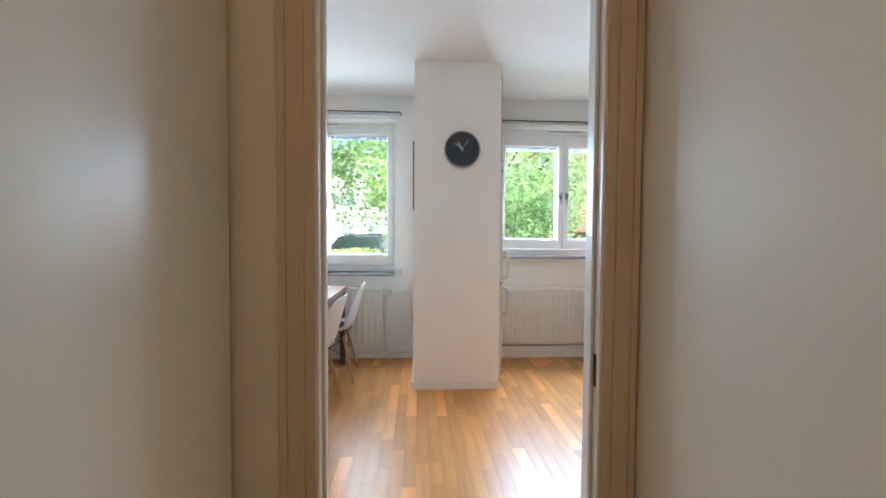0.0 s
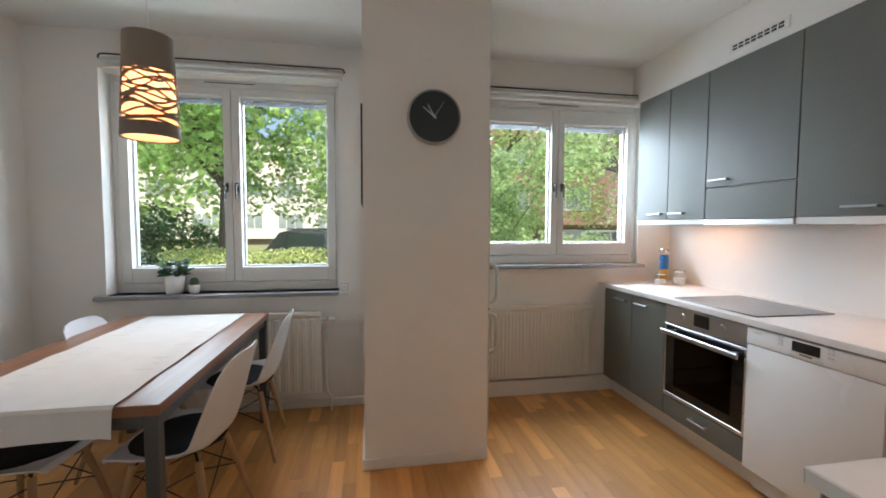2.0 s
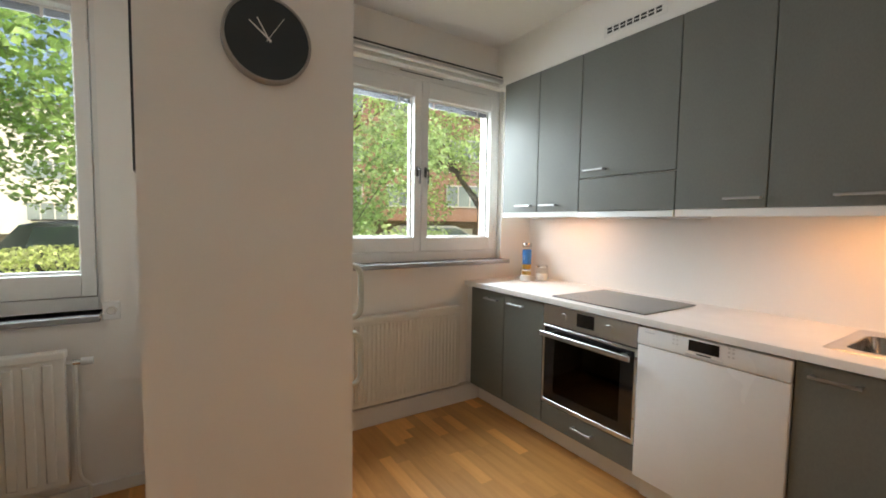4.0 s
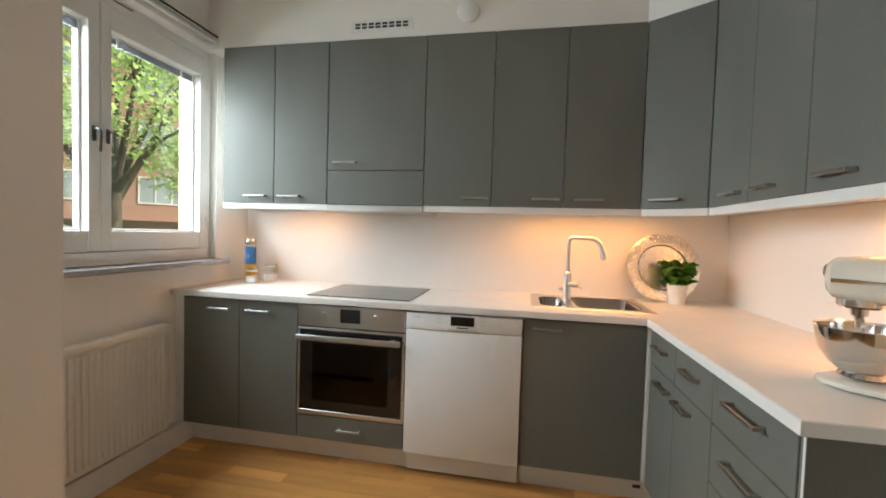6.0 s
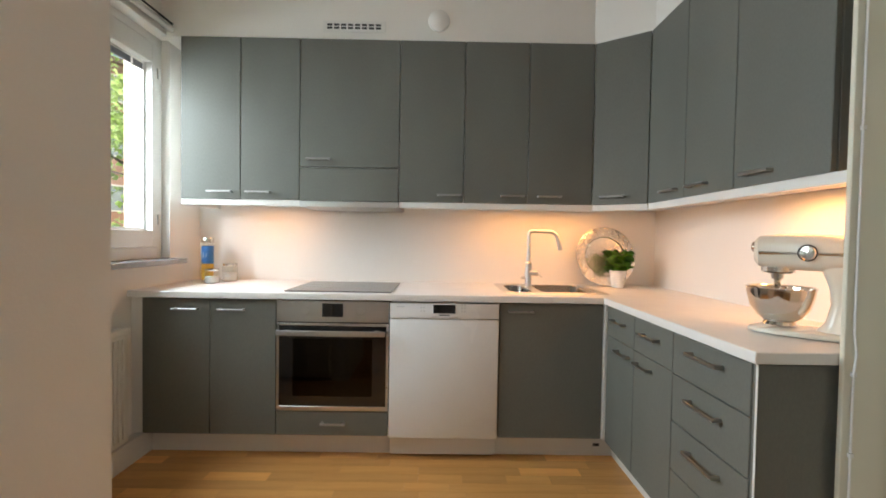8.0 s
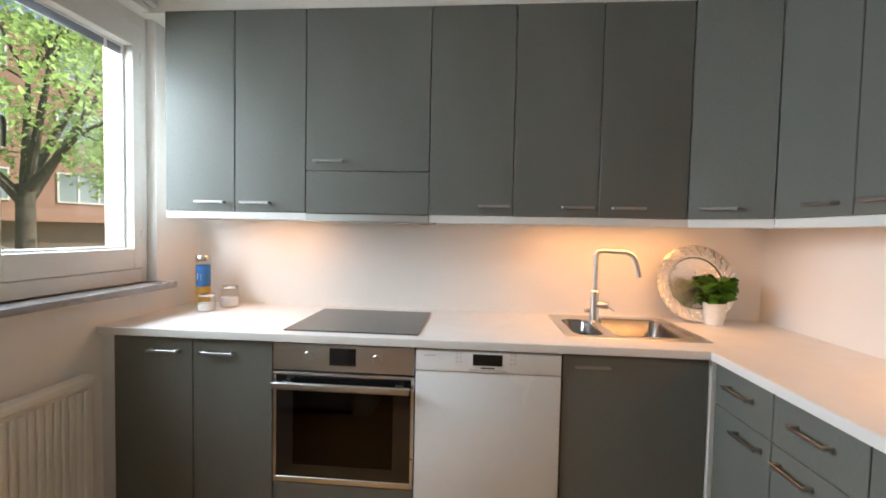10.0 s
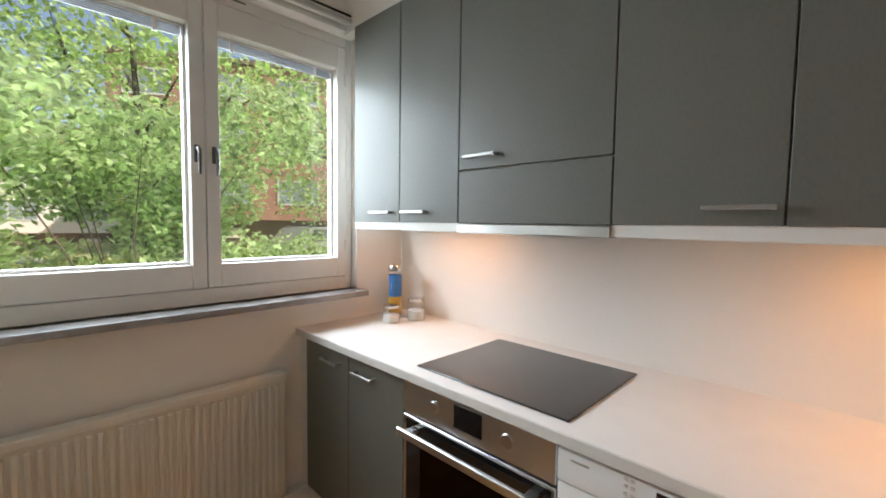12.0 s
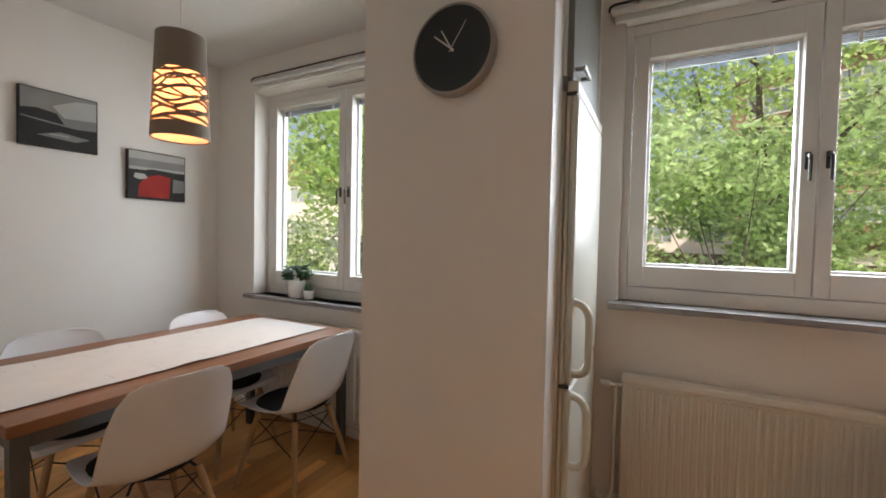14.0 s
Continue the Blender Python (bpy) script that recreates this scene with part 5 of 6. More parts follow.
def make_chair():
    """Moulded shell chair facing +x, origin on the floor under the seat."""
    c = thing("dining_chair", (0, 0, 0), "white moulded plastic shell chair with black seat pad and wooden legs", "chair", "chairs round the table")
    prof = [(0.225, 0.418, 0.165, 0.000), (0.215, 0.436, 0.190, 0.004), (0.16, 0.438, 0.215, 0.014), (0.08, 0.428, 0.228, 0.026), (0.0, 0.420, 0.232, 0.036), (-0.08, 0.420, 0.232, 0.046), (-0.14, 0.434, 0.230, 0.056),
            (-0.178, 0.470, 0.228, 0.062), (-0.200, 0.530, 0.226, 0.060), (-0.218, 0.60, 0.222, 0.052), (-0.236, 0.67, 0.214, 0.044), (-0.254, 0.74, 0.198, 0.034), (-0.268, 0.79, 0.172, 0.024), (-0.276, 0.815, 0.130, 0.016), (-0.279, 0.825, 0.070, 0.010)]
    bm = bmesh.new()
    rows = []
    for k, (x, z, w, lift) in enumerate(prof):
        a, b = prof[max(k - 1, 0)], prof[min(k + 1, len(prof) - 1)]
        tx, tz = b[0] - a[0], b[1] - a[1]
        ln = math.hypot(tx, tz)
        nx, nz = tz / ln, -tx / ln
        row = []
        for i in range(15):
            u = -1 + 2 * i / 14
            s = lift * abs(u) ** 2.6
            row.append(bm.verts.new((x + nx * s, u * w, z + nz * s)))
        rows.append(row)
    for a, b in zip(rows, rows[1:]):
        for i in range(14):
            bm.faces.new((a[i], a[i + 1], b[i + 1], b[i]))
    bmesh.ops.recalc_face_normals(bm, faces=bm.faces)
    bmesh.ops.solidify(bm, geom=list(bm.faces), thickness=0.006)
    part("shell", bm, M_SHELL, c, "white moulded plastic seat and back", smooth=True)
    pad = bmesh.new()
    rings = []
    for rr, dz in ((0.0, 0.018), (0.6, 0.018), (0.92, 0.015), (1.0, 0.009), (0.98, 0.002)):
        ring = []
        for k in range(28):
            a = 2 * math.pi * k / 28
            x, y = 0.025 + 0.185 * rr * math.cos(a), 0.190 * rr * math.sin(a)
            ring.append(pad.verts.new((x, y, 0.424 + dz + 0.028 * (abs(y) / 0.22) ** 2.6 + 0.08 * max(0, x - 0.03) * 0.6)))
        rings.append(ring)
    for a, b in zip(rings, rings[1:]):
        for k in range(28):
            pad.faces.new((a[k], a[(k + 1) % 28], b[(k + 1) % 28], b[k]))
    bmesh.ops.remove_doubles(pad, verts=pad.verts, dist=0.0005)
    part("seat_pad", pad, M_PAD, c, "round black felt pad", smooth=True)
    tops = []
    for sx in (-1, 1):
        for sy in (-1, 1):
            t, f = Vector((0.02 + sx * 0.125, sy * 0.125, 0.385)), Vector((0.01 + sx * 0.205, sy * 0.215, 0.0))
            part("leg", tube([t, t.lerp(f, 0.5), f], [0.0155, 0.0145, 0.0095], 10), M_LEGWOOD, c, "tapered beech leg", smooth=True)
            tops.append((t, f))
    for i, j in ((0, 1), (1, 3), (3, 2), (2, 0)):
        a, b = tops[i], tops[j]
        part("wire_brace", tube([a[0].lerp(a[1], 0.08), b[0].lerp(b[1], 0.45)], 0.003, 6), M_WIRE, c, "dark steel wire")
        part("wire_brace", tube([b[0].lerp(b[1], 0.08), a[0].lerp(a[1], 0.45)], 0.003, 6), M_WIRE, c, "dark steel wire")
    for t, f in tops:
        m = tube([t + Vector((0, 0, -0.01)), Vector((t.x * 0.8, t.y * 0.8, 0.405)), Vector((t.x * 0.5, t.y * 0.5, 0.408))], 0.006, 6)
        part("mount", m, M_WIRE, c)
    return c


chair = make_chair()
chair.matrix_basis = pose(-0.715, 3.035, 0, 0, 0, 176)
copy_thing(chair, pose(-0.67, 3.735, 0, 0, 0, 183))
copy_thing(chair, pose(-1.34, 3.03, 0, 0, 0, -4))
copy_thing(chair, pose(-1.26, 3.72, 0, 0, 0, 3))

# pendant lamp with a cut-out lattice shade
LX, LY, LZB, LZT = -0.92, 3.265, 1.712, 2.128
pn = thing("pendant_lamp", (LX, LY, LZB), "taupe cylinder pendant lamp with a glowing cut-out lattice", "lamp")


def rad(z):
    return 0.100 - 0.018 * (z - LZB) / (LZT - LZB)


part("shade_top", lathe([(rad(1.98), 1.98), (rad(LZT), LZT), (rad(LZT) - 0.004, LZT), (rad(1.98) - 0.004, 1.98)], (LX, LY, 0), 40, shell=True), M_LAMP, pn, "taupe card shade", smooth=True)
part("shade_rim", lathe([(rad(LZB), LZB), (rad(1.768), 1.768), (rad(1.768) - 0.004, 1.768), (rad(LZB) - 0.004, LZB)], (LX, LY, 0), 40, shell=True), M_LAMP, pn, smooth=True)
bm = bmesh.new()
rng = random.Random(4)
for k in range(18):
    zc, amp, nn, ph = 1.772 + k * 0.0125, rng.uniform(0.008, 0.022), rng.choice((2, 3, 3, 4)), rng.uniform(0, 6.28)
    hh = rng.uniform(0.0034, 0.0056)
    vs = []
    for i in range(60):
        a = 2 * math.pi * i / 60
        z = zc + amp * math.sin(nn * a + ph)
        z = min(max(z, 1.76), 1.99)
        r = rad(z)
        vs.append([bm.verts.new((LX + q * math.cos(a), LY + q * math.sin(a), z + h)) for q, h in ((r, -hh), (r, hh), (r - 0.004, hh), (r - 0.004, -hh))])
    for i in range(60):
        a, b = vs[i], vs[(i + 1) % 60]
        for j in range(4):
            bm.faces.new((a[j], a[(j + 1) % 4], b[(j + 1) % 4], b[j]))
part("lattice", bm, M_LAMP, pn, "cut-out lattice of crossing bands")
ml = bpy.data.materials.new("lamp_paper")
ml.use_nodes = True
nn_, ll_ = ml.node_tree.nodes, ml.node_tree.links
tl_, df_, mx_ = nn_.new("ShaderNodeBsdfTranslucent"), nn_.new("ShaderNodeBsdfDiffuse"), nn_.new("ShaderNodeMixShader")
for q in (tl_, df_):
    q.inputs["Color"].default_value = (0.92, 0.76, 0.62, 1)
mx_.inputs["Fac"].default_value = 0.4
ll_.new(tl_.outputs[0], mx_.inputs[1]), ll_.new(df_.outputs[0], mx_.inputs[2])
ll_.new(mx_.outputs[0], nn_["Material Output"].inputs["Surface"])
part("liner", lathe([(rad(LZB) - 0.0075, LZB + 0.004), (rad(LZT) - 0.0075, LZT - 0.004), (rad(LZT) - 0.0085, LZT - 0.004), (rad(LZB) - 0.0085, LZB + 0.004)], (LX, LY, 0), 40, shell=True), ml, pn, "warm paper liner", smooth=True)
part("holder", lathe([(0.022, 1.95), (0.022, 2.01), (0.010, 2.02), (0.006, 2.13)], (LX, LY, 0), 16), M_WHITEPL, pn)
part("spider", B((LX - rad(LZT) + 0.002, LX + rad(LZT) - 0.002, LY - 0.003, LY + 0.003, 2.110, 2.114), (LX - 0.003, LX + 0.003, LY - rad(LZT) + 0.002, LY + rad(LZT) - 0.002, 2.1145, 2.118)), M_WIRE, pn)
part("cord", tube([(LX, LY, 2.11), (LX, LY, 2.49)], 0.003, 8), M_WHITEPL, pn)
part("canopy", lathe([(0.045, 2.506), (0.045, 2.489), (0.03, 2.471), (0.004, 2.467)], (LX, LY, 0), 24), M_TRIM, pn, smooth=True)


pn.location.z, pn.scale = 1.753, (1.20, 1.20, 1.11)


# canvas prints on the west wall
def canvas(name, y0, y1, z0, z1, label, patches):
    c = thing(name, (WEST, (y0 + y1) / 2, z0), label, "picture", "canvas prints on the wall")
    part("canvas", B((WEST, WEST + 0.030, y0, y1, z0, z1), bevel=0.002), M_CANVAS_D, c)
    for k, (mat, pts) in enumerate(patches):
        bm = bmesh.new()
        for d in (0.0302, 0.0306 + 0.0004 * k):
            bm.faces.new([bm.verts.new((WEST + d, y0 + a * (y1 - y0), z0 + b * (z1 - z0))) for a, b in pts])
        lo, hi = list(bm.faces)[0].verts[:], list(bm.faces)[1].verts[:]
        for i in range(len(pts)):
            bm.faces.new((lo[i], lo[(i + 1) % len(pts)], hi[(i + 1) % len(pts)], hi[i]))
        part("print_area", bm, mat, c)


canvas("canvas_print", 3.075, 3.437, 1.800, 2.127, "black and grey canvas print of a beach on the wall",
       [(M_CANVAS_G, [(0.02, 0.48), (0.3, 0.44), (0.7, 0.40), (0.98, 0.42), (0.98, 0.98), (0.02, 0.98)]), (M_CANVAS_L, [(0.55, 0.56), (0.98, 0.60), (0.98, 0.94), (0.7, 0.9), (0.4, 0.74)]),
        (M_CANVAS_D, [(0.02, 0.50), (0.35, 0.46), (0.55, 0.44), (0.45, 0.62), (0.2, 0.66), (0.02, 0.62)]), (M_CANVAS_G, [(0.2, 0.20), (0.7, 0.16), (0.9, 0.24), (0.5, 0.30)]), (M_CANVAS_L, [(0.35, 0.235), (0.62, 0.225), (0.60, 0.245), (0.36, 0.255)])])
canvas("canvas_print", 3.600, 3.975, 1.548, 1.876, "grey canvas print with a red car shape on the wall",
       [(M_CANVAS_L, [(0.02, 0.60), (0.98, 0.62), (0.98, 0.98), (0.02, 0.98)]), (M_CANVAS_G, [(0.02, 0.66), (0.98, 0.68), (0.98, 0.84), (0.02, 0.82)]), (M_CANVAS_D, [(0.02, 0.30), (0.10, 0.56), (0.4, 0.64), (0.75, 0.62), (0.98, 0.58), (0.98, 0.06), (0.02, 0.06)]),
        (M_CANVAS_R, [(0.16, 0.05), (0.18, 0.30), (0.28, 0.46), (0.52, 0.54), (0.72, 0.50), (0.70, 0.04)]), (M_CANVAS_L, [(0.09, 0.44), (0.18, 0.40), (0.32, 0.44), (0.28, 0.52), (0.12, 0.53)]), (M_CANVAS_G, [(0.76, 0.18), (0.97, 0.20), (0.97, 0.46), (0.77, 0.48)])])

# plants on the dining sill
SZ = 0.8705
p1 = thing("potted_plant", (-1.285, 4.29, SZ), "green leafy plant in a white ceramic pot on the sill", "plant")
part("pot", lathe([(0.050, 0), (0.053, 0.004), (0.066, 0.108), (0.069, 0.125), (0.064, 0.125), (0.060, 0.108)], (-1.285, 4.29, SZ), 28), M_POT, p1, smooth=True)
part("soil", lathe([(0.061, 0.105), (0.0, 0.112)], (-1.285, 4.29, SZ), 20), M_SOIL, p1)
bm = bmesh.new()
leaves(bm, (-1.285, 4.29, SZ + 0.145), 46, 0.085, 0.075, 1.0, 11)
part("foliage", bm, M_SUCC, p1, "dark green leaves", smooth=True)
p2 = thing("potted_cactus", (-1.155, 4.285, SZ), "small round cactus in a white pot on the sill", "plant")
part("pot", lathe([(0.030, 0), (0.032, 0.003), (0.037, 0.062), (0.034, 0.062), (0.032, 0.052)], (-1.155, 4.285, SZ), 22), M_POT, p2, smooth=True)
bm = bmesh.new()
rg = []
for j in range(9):
    t = j / 8 * math.pi / 2
    rr0, zz = 0.030 * math.cos(t * 0.98) ** 0.7, 0.052 + 0.060 * math.sin(t)
    rg.append([bm.verts.new((-1.155 + (rr0 + (0.002 if k % 2 else -0.002) * (j < 8)) * math.cos(2 * math.pi * k / 24), 4.285 + (rr0 + (0.002 if k % 2 else -0.002) * (j < 8)) * math.sin(2 * math.pi * k / 24), SZ + zz)) for k in range(24)])
for a, b in zip(rg, rg[1:]):
    for k in range(24):
        bm.faces.new((a[k], a[(k + 1) % 24], b[(k + 1) % 24], b[k]))
bm.faces.new(rg[-1])
part("cactus", bm, M_SUCC, p2, "ribbed green cactus")

# ---- outdoors ----
G = -0.45
bm = bmesh.new()
bmesh.ops.create_grid(bm, x_segments=8, y_segments=8, size=400)
bmesh.ops.translate(bm, verts=bm.verts, vec=(0, 0, G))
solid("ground", bm, M_GROUND, kind="structure")
solid("road", B((-60, 60, 12.5, 19.0, G, G + 0.02)), M_ROAD, kind="structure")
solid("pavement", B((-60, 60, 10.6, 12.5, G, G + 0.10), (-5.6, -4.2, 5.2, 10.6, G, G + 0.04)), M_ROAD, kind="structure")


def leaf_cloud(rng, blobs, count, size):
    """Leaf quads over the skins of many uneven clumps; returns vertices and faces."""
    tot = sum(b[3] ** 2 for b in blobs)
    vs, fs = [], []
    for cx, cy, cz, r in blobs:
        for _ in range(int(count * r * r / tot)):
            d = Vector((rng.gauss(0, 1), rng.gauss(0, 1), rng.gauss(0, 1))).normalized()
            q = r * (0.45 + 0.65 * rng.random() ** 0.6)
            c = Vector((cx, cy, cz)) + Vector((d.x * q, d.y * q, d.z * q * 0.8))
            e = Euler((rng.uniform(-1.0, 1.0), rng.uniform(-1.0, 1.0), rng.uniform(0, 6.28)))
            s = size * rng.uniform(0.6, 1.3)
            m = e.to_matrix()
            k = len(vs)
            for p in ((-0.5, 0, 0), (-0.05, -0.36, 0.08), (0.55, 0, -0.05), (-0.05, 0.36, 0.08)):
                vs.append(c + m @ (Vector(p) * s))
            fs.append((k, k + 1, k + 2, k + 3))
    return vs, fs


def crown_part(parent, vs, fs, mat, name="crown", label=""):
    off = Vector(ORIGIN[parent.name])
    me = bpy.data.meshes.new(name)
    me.from_pydata([tuple(v - off) for v in vs], [], fs)
    me.materials.append(mat)
    ob = new(name, me)
    ob.parent = parent
    ORIGIN[ob.name] = tuple(off)
    return tagged(ob, label)


def tree(x, y, height, fork, radius, trunk, mat, seed, label, count=7000, size=0.16, low=0.35, limbs=8, clumps=10):
    rng = random.Random(seed)
    t = thing("tree", (x, y, G), label, "tree", "trees in front of the windows")
    bm = tube([(x, y, G), (x + 0.05, y, G + fork * 0.5), (x + 0.1, y + 0.05, G + fork)], [trunk * 1.25, trunk, trunk * 0.9], 12)
    blobs = []
    for k in range(limbs):
        a = k * 2.4 + rng.uniform(-0.4, 0.4)
        f = rng.uniform(0.35, 1.0)
        end = Vector((x + radius * f * math.cos(a), y + radius * f * math.sin(a), G + fork + (height - fork) * rng.uniform(0.25, 0.95)))
        st = Vector((x + 0.1, y + 0.05, G + fork * rng.uniform(0.82, 1.0)))
        mid = st.lerp(end, 0.5) + Vector((rng.uniform(-0.5, 0.5), rng.uniform(-0.5, 0.5), rng.uniform(-0.1, 0.4)))
        tube([st, mid, end], [trunk * 0.6, trunk * 0.26, trunk * 0.05], 8, bm)
        for _ in range(3):
            e2 = mid.lerp(end, rng.random()) + Vector((rng.uniform(-1, 1), rng.uniform(-1, 1), rng.uniform(-0.5, 0.7))) * radius * 0.35
            tube([mid, e2], [trunk * 0.16, trunk * 0.04], 6, bm)
            blobs.append((e2.x, e2.y, e2.z, rng.uniform(0.3, 0.55) * radius * 0.62))
        blobs.append((end.x, end.y, end.z, rng.uniform(0.4, 0.6) * radius * 0.62))
    for _ in range(clumps):
        a, f = rng.uniform(0, 6.28), rng.uniform(0.5, 1.05)
        blobs.append((x + radius * f * math.cos(a), y + radius * f * math.sin(a), G + fork * (1 - low) + (height - fork) * rng.uniform(0, 0.45), rng.uniform(0.16, 0.34) * radius))
    part("trunk", bm, M_BARK, t, "dark rough trunk with limbs", smooth=True)
    vs, fs = leaf_cloud(rng, blobs, count, size)
    crown_part(t, vs, fs, mat)


tree(-2.72, 9.6, 7.4, 2.8, 3.1, 0.12, M_LEAF_A, 21, "leafy green maple tree beyond the dining window", 46000, 0.125, 0.10, 12, 26)
tree(8.2, 12.0, 8.5, 2.6, 3.6, 0.17, M_LEAF_A, 5, "leafy green street tree beyond the kitchen window", 12000, 0.13, 0.1)
tree(3.6, 17.5, 10.0, 3.2, 3.6, 0.22, M_LEAF_A, 9, "tall leafy green tree across the road", 6000, 0.20, 0.1)
tree(-9.5, 17.0, 9.0, 2.2, 4.2, 0.25, M_LEAF_A, 13, "tall leafy green tree beside the road", 8000, 0.24)
tree(13.5, 10.5, 8.0, 2.2, 3.4, 0.22, M_LEAF_A, 17, "leafy green tree along the side lawn", 9000, 0.2, 0.5)


def bush(x, y, rx, ry, h, mat, seed, label, count=6000, size=0.10, name="bush"):
    rng = random.Random(seed)
    t = thing(name, (x, y, G), label, "bush", "bushes in the garden")
    bm = bmesh.new()
    blobs = []
    for k in range(26):
        a, f = rng.uniform(0, 6.28), math.sqrt(rng.random())
        e = Vector((x + rx * f * math.cos(a), y + ry * f * math.sin(a), G + h * rng.uniform(0.16, 0.95) * (1 - 0.35 * f)))
        tube([(x + rng.uniform(-0.2, 0.2), y + rng.uniform(-0.2, 0.2), G), (x * 0.5 + e.x * 0.5, y * 0.5 + e.y * 0.5, G + (e.z - G) * 0.6), e], [0.016, 0.009, 0.003], 6, bm)
        blobs.append((e.x, e.y, e.z, rng.uniform(0.22, 0.40) * min(rx, h)))
    part("branches", bm, M_BARK, t)
    vs, fs = leaf_cloud(rng, blobs, count, size)
    crown_part(t, vs, fs, mat, "foliage")


bush(1.85, 8.3, 2.0, 1.4, 4.3, M_LEAF_B, 31, "tall loose green shrub outside the kitchen window", 24000, 0.098)
bush(4.6, 9.4, 1.2, 1.0, 1.9, M_LEAF_B, 33, "low green shrub outside the kitchen window", 5000, 0.09)
bush(-4.6, 10.9, 1.5, 1.1, 2.3, M_LEAF_D, 35, "dark green bush beside the garden path", 6000, 0.10)
bush(6.4, 10.2, 1.1, 1.0, 1.5, M_LEAF_D, 37, "dark low bush below the street tree", 4000, 0.09)
bush(-7.0, 9.0, 1.5, 1.3, 2.6, M_LEAF_B, 39, "green bush on the lawn beside the path", 5000, 0.11)

# clipped hedge
rng = random.Random(77)
hg = thing("hedge", (0.0, 9.0, G), "long clipped yellow-green hedge along the pavement", "hedge")
bm = bmesh.new()
for k in range(40):
    x = -3.2 + k * 0.17
    tube([(x, 8.7, G), (x + rng.uniform(-0.1, 0.1), 8.7 + rng.uniform(-0.25, 0.25), G + 1.2)], [0.018, 0.006], 5, bm)
part("stems", bm, M_BARK, hg)
vs, fs = [], []
for _ in range(22000):
    x, z = rng.uniform(-3.3, 3.6), rng.random()
    top = 1.36 + 0.10 * noise.noise(Vector((x * 1.3, 0, 0)))
    y = 8.7 + rng.choice((-1, 1)) * 0.42 * (0.55 + 0.5 * rng.random()) if rng.random() < 0.6 else 8.7 + rng.uniform(-0.42, 0.42)
    zz = G + top * (z if abs(y - 8.7) > 0.22 else 0.85 + 0.17 * z)
    m = Euler((rng.uniform(-1.2, 1.2), rng.uniform(-1.2, 1.2), rng.uniform(0, 6.28))).to_matrix()
    s = rng.uniform(0.035, 0.075)
    k = len(vs)
    for p in ((-0.5, 0, 0), (0, -0.35, 0.05), (0.5, 0, 0), (0, 0.35, 0.05)):
        vs.append(Vector((x, y, zz)) + m @ (Vector(p) * s))
    fs.append((k, k + 1, k + 2, k + 3))
crown_part(hg, vs, fs, M_LEAF_C, "foliage")


def car(x, y, rz, mat, label):
    """A parked estate car along its own x axis."""
    c = thing("parked_car", (x, y, G + 0.02), label, "car", "cars parked on the road")
    c.rotation_euler = (0, 0, radians(rz))
    c.scale = (1.1, 1.1, 1.13)
    ORIGIN[c.name] = (0, 0, 0)
    outline = [(-2.2, 0.45), (-2.25, 0.75), (-2.1, 0.92), (-1.95, 1.02), (-1.65, 1.40), (-1.4, 1.46), (0.1, 1.47), (0.45, 1.38), (1.05, 0.98), (1.9, 0.86), (2.2, 0.68), (2.25, 0.42), (2.1, 0.28), (-2.1, 0.28)]
    bm = bmesh.new()
    sides = []
    for w, k in ((-0.86, 1), (-0.80, 1.0), (0.80, 1.0), (0.86, 1)):
        inset = 0.12
        sides.append([bm.verts.new((px, w * (1 - (inset if pz > 1.1 else 0)), pz - (0.02 if abs(w) > 0.83 else 0))) for px, pz in outline])
    for a, b in zip(sides, sides[1:]):
        for i in range(len(outline)):
            j = (i + 1) % len(outline)
            bm.faces.new((a[i], a[j], b[j], b[i]))
    bm.faces.new(sides[0]), bm.faces.new(sides[-1])
    part("body", bm, mat, c, smooth=True)
    for s in (-1, 1):
        for pts in ([(-1.55, 1.02), (-1.45, 1.36), (-0.55, 1.40), (-0.55, 1.02)], [(-0.48, 1.02), (-0.48, 1.40), (0.12, 1.39), (0.38, 1.30), (0.85, 1.02)]):
            bm = bmesh.new()
            bm.faces.new([bm.verts.new((px, s * (0.868 - 0.10 * max(0, (pz - 1.0) / 0.4)), pz)) for px, pz in pts])
            bmesh.ops.solidify(bm, geom=list(bm.faces), thickness=0.012)
            part("side_window", bm, M_FARGLASS, c, "dark glass")
        for px in (-1.35, 1.35):
            wh = part("wheel", lathe([(0.30, -0.10), (0.32, -0.07), (0.32, 0.07), (0.30, 0.10)], (px, s * 0.80, 0.32), 24, None, Matrix.Rotation(radians(90), 4, "X")), M_TYRE, c, "black tyre", smooth=True)
            part("rim", lathe([(0.20, -0.02), (0.20, 0.02), (0.05, 0.03)], (px, s * 0.89, 0.32), 18, None, Matrix.Rotation(radians(90), 4, "X")), M_STEEL, wh)
    bm = bmesh.new()
    bm.faces.new([bm.verts.new(p) for p in ((0.50, -0.62, 1.375), (1.04, -0.72, 1.005), (1.04, 0.72, 1.005), (0.50, 0.62, 1.375))])
    bmesh.ops.translate(bm, verts=bm.verts, vec=(0.01, 0, 0.012))
    bmesh.ops.solidify(bm, geom=list(bm.faces), thickness=0.01)
    part("windscreen", bm, M_FARGLASS, c)
    part("roof_rail", B((-1.5, 0.0, -0.66, -0.63, 1.47, 1.50), (-1.5, 0.0, 0.63, 0.66, 1.47, 1.50)), M_BLACK, c)


car(-0.7, 14.2, 4, M_CARDARK, "dark estate car parked on the road behind the hedge")
car(9.6, 16.5, 5, M_CARWHITE, "white car parked on the road by the trees")
car(-8.6, 14.4, 2, M_CARWHITE, "white car parked farther along the road")


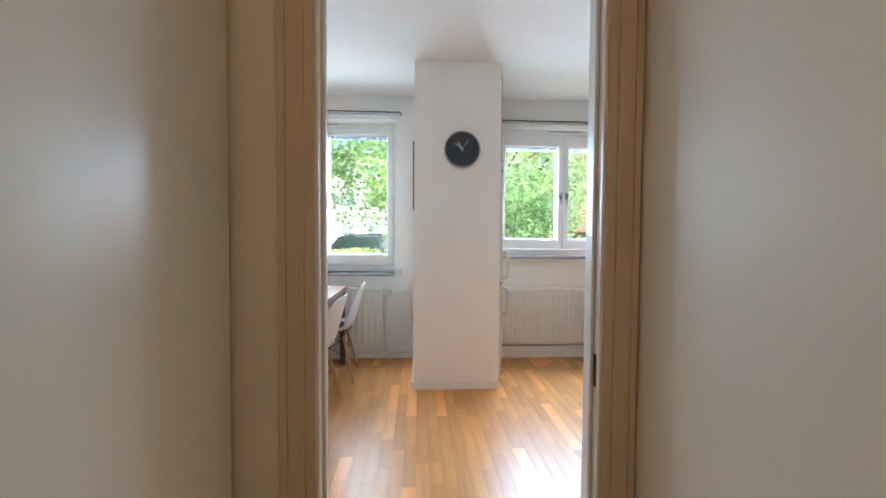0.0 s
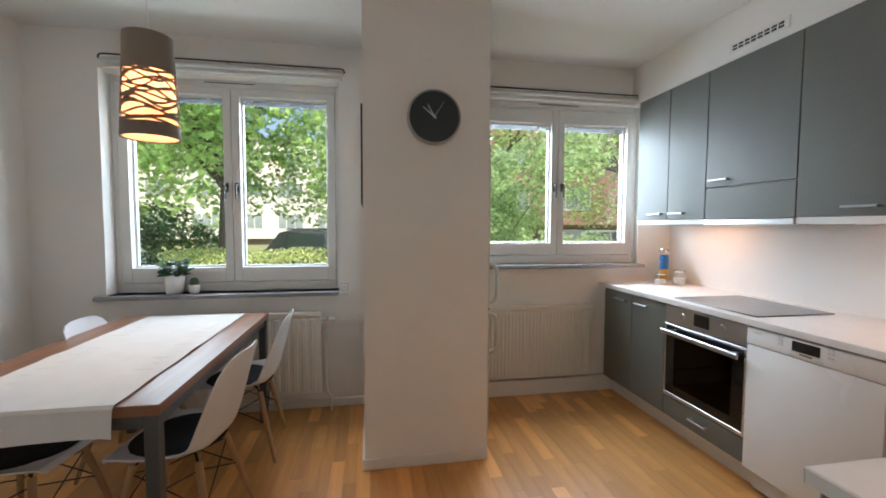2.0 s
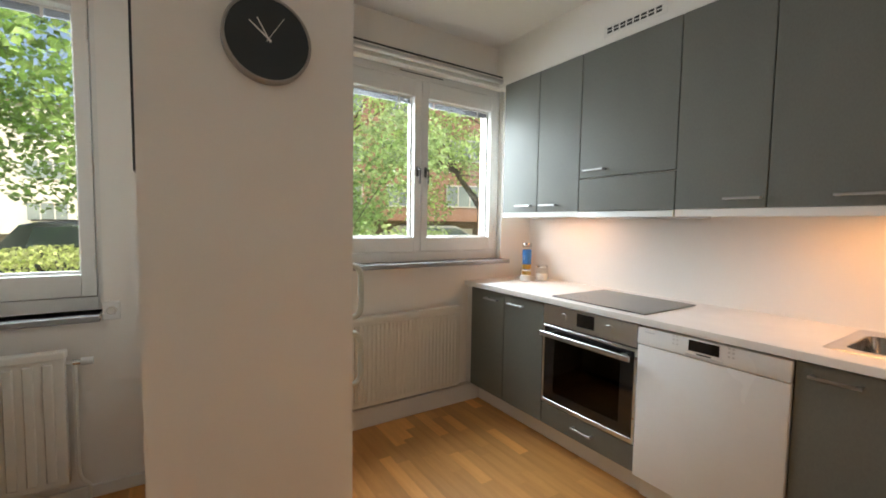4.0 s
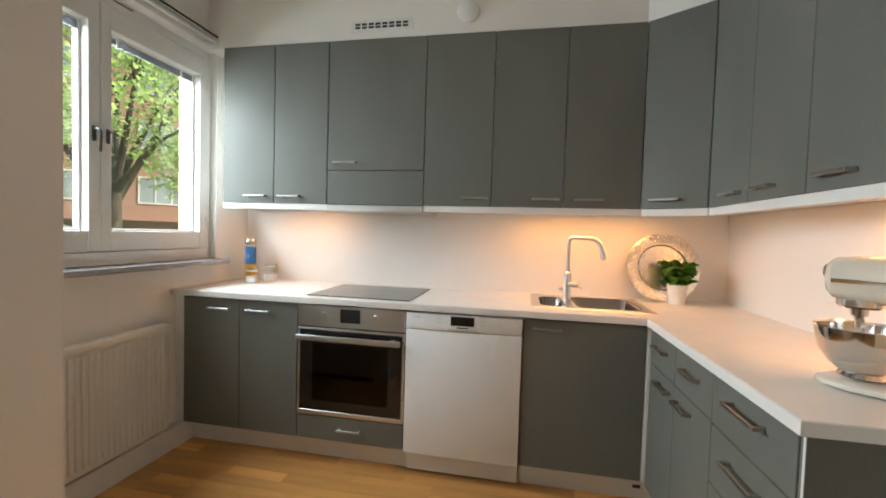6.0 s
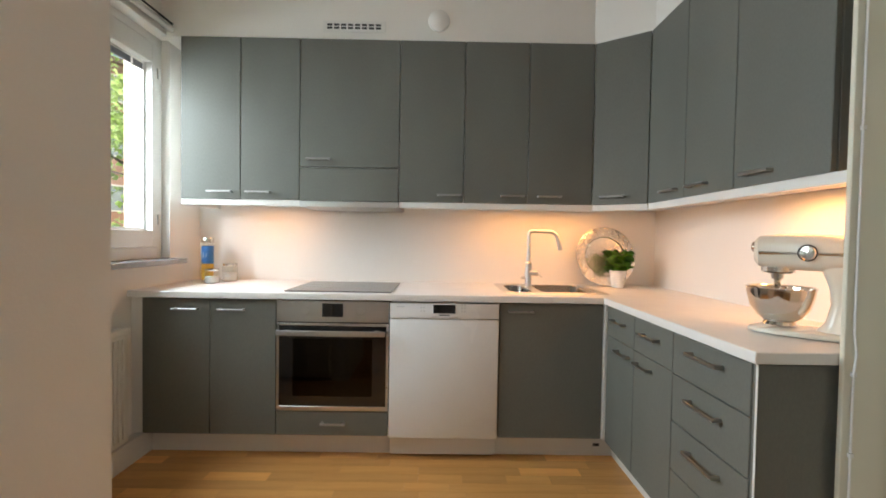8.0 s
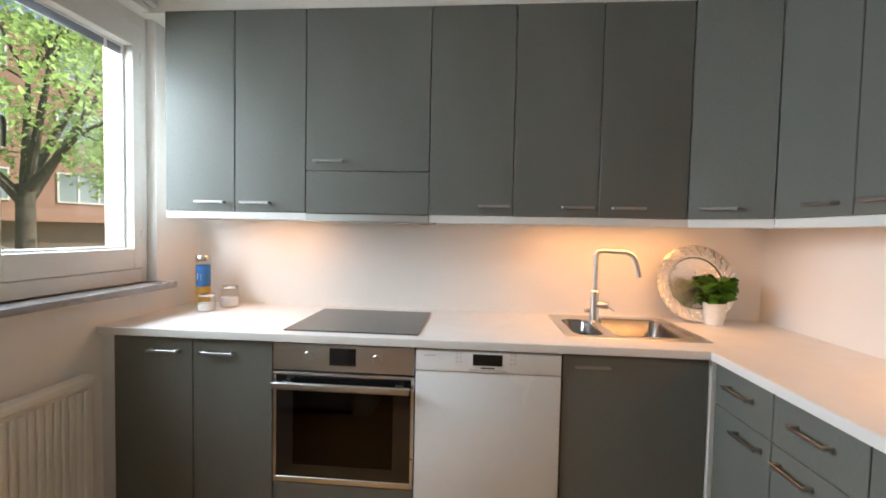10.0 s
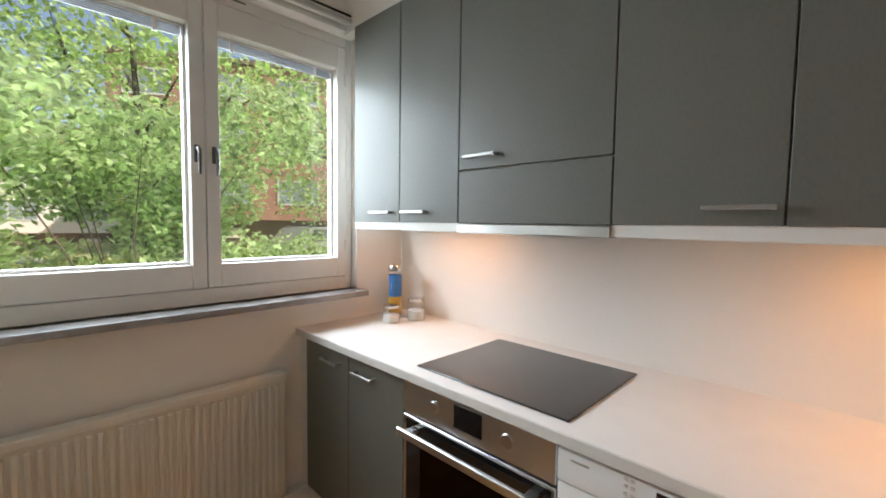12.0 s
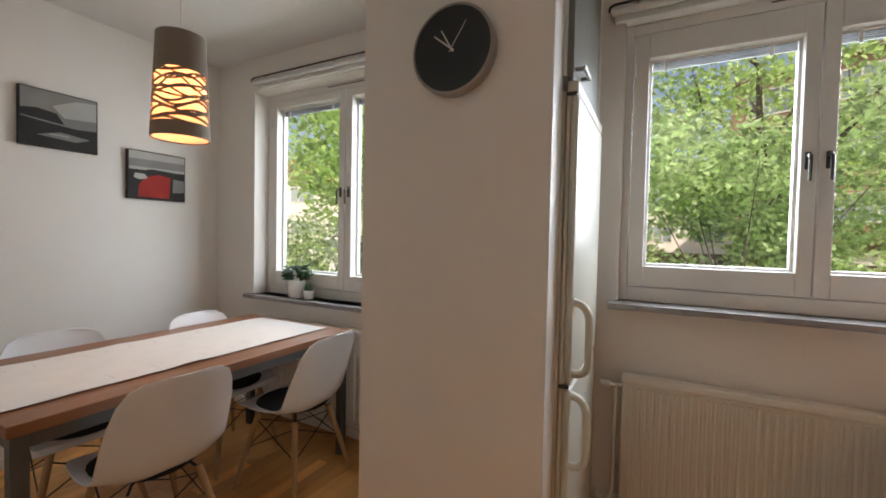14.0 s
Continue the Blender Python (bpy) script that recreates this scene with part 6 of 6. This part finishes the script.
def far_house(name, x, y, rz, w, d, floors, fh, base, mat, label, roof):
    h = thing(name, (x, y, G), label, "building")
    h.rotation_euler = (0, 0, radians(rz))
    ORIGIN[h.name] = (0, 0, 0)
    H = base + floors * fh
    part("wall", B((-w / 2, w / 2, 0, d, base, H)), mat, h)
    part("base_storey", B((-w / 2 + 0.3, w / 2 - 0.3, 0.5, d - 0.3, 0, base)), M_CONC, h, "brown concrete base storey")
    if roof == "flat":
        part("roof", B((-w / 2 - 0.25, w / 2 + 0.25, -0.25, d + 0.25, H, H + 0.25)), M_CONC, h)
    else:
        bm = bmesh.new()
        vs = [bm.verts.new(p) for p in ((-w / 2 - 0.4, -0.5, H), (w / 2 + 0.4, -0.5, H), (w / 2 + 0.4, d + 0.5, H), (-w / 2 - 0.4, d + 0.5, H), (-w / 2 + 1.5, d / 2, H + 2.6), (w / 2 - 1.5, d / 2, H + 2.6))]
        for f in ((0, 1, 5, 4), (1, 2, 5), (2, 3, 4, 5), (3, 0, 4), (0, 3, 2, 1)):
            bm.faces.new([vs[i] for i in f])
        part("roof", bm, M_ROOF, h, "orange tiled roof")
    n = int(w // 3.2)
    for f in range(floors):
        for k in range(n):
            cx = -w / 2 + (k + 0.5) * w / n
            z0 = base + f * fh + 0.85
            fr_ = part("window", B((cx - 1.1, cx + 1.1, -0.05, 0.02, z0, z0 + 0.07), (cx - 1.1, cx + 1.1, -0.05, 0.02, z0 + 1.28, z0 + 1.35), (cx - 1.1, cx - 1.03, -0.05, 0.02, z0 + 0.07, z0 + 1.28), (cx + 1.03, cx + 1.1, -0.05, 0.02, z0 + 0.07, z0 + 1.28), (cx - 0.40, cx - 0.33, -0.05, 0.02, z0 + 0.07, z0 + 1.28), (cx + 0.33, cx + 0.40, -0.05, 0.02, z0 + 0.07, z0 + 1.28)), M_TRIM, h, "white window frame")
            for a, b in ((-1.03, -0.40), (-0.33, 0.33), (0.40, 1.03)):
                part("pane", B((cx + a, cx + b, -0.025, -0.015, z0 + 0.07, z0 + 1.28)), M_FARGLASS, fr_)
    for k in range(n):
        cx = -w / 2 + (k + 0.5) * w / n
        if k % 2:
            part("cellar_window", B((cx - 0.6, cx + 0.6, 0.44, 0.52, base - 1.0, base - 0.45)), M_TRIM, h)


far_house("brick_building", 13.6, 23.5, -32, 22, 10, 3, 2.75, 1.9, M_BRICK, "long red brick apartment building with white window frames", "flat")
far_house("stucco_house", 6.5, 42, -6, 15, 10, 2, 2.9, 0.8, M_STUCCO, "cream stucco house with an orange tiled roof", "hip")
far_house("apartment_building", -14.0, 40, 8, 24, 10, 3, 2.9, 0.6, M_STUCCO, "pale stucco apartment building across the road", "flat")
far_house("stucco_house", -26.0, 30, 30, 20, 10, 2, 2.9, 0.8, M_STUCCO, "pale stucco house beyond the side road", "hip")

# ---- parquet strips ----
SWD = 0.071
LENS_ = (0.22, 0.31, 0.40, 0.52, 0.66)
plank = {}
for ln in LENS_:
    plank[ln] = mesh_of("strip", B((-SWD / 2 + 0.0002, SWD / 2 - 0.0002, 0.0002, ln - 0.0002, -0.006, 0.0), bevel=0.0003), M_PARQ)
rng = random.Random(12)
made = 0
vs, fs = [], []
cols = int((EAST - WEST) / SWD) + 1
for i in range(cols):
    x = WEST + (i + 0.5) * SWD
    y = -1.28 - rng.random() * 0.5
    while y < NORTH:
        ln = rng.choice(LENS_)
        if -0.30 < x < 2.02 and 1.75 < y and y + ln < NORTH and made < 300:
            o = new("strip", plank[ln])
            o.location = (x, y, 0.0)
            o.parent = floor
            made += 1
        else:
            a, b = max(y, -1.29) + 0.0003, min(y + ln, NORTH) - 0.0003
            if b > a and (b > 1.06 or -0.95 < x < 0.90):
                k = len(vs)
                for z in (-0.006, 0.0):
                    vs += [(x - SWD / 2 + 0.0004, a, z), (x + SWD / 2 - 0.0004, a, z), (x + SWD / 2 - 0.0004, b, z), (x - SWD / 2 + 0.0004, b, z)]
                fs += [(k + 4, k + 5, k + 6, k + 7), (k, k + 1, k + 5, k + 4), (k + 1, k + 2, k + 6, k + 5), (k + 2, k + 3, k + 7, k + 6), (k + 3, k, k + 4, k + 7)]
        y += ln
me = bpy.data.meshes.new("strips")
me.from_pydata(vs, [], fs)
me.materials.append(M_PARQ_J)
o = new("strips", me)
o.parent = floor
tagged(o, kind="stuff")
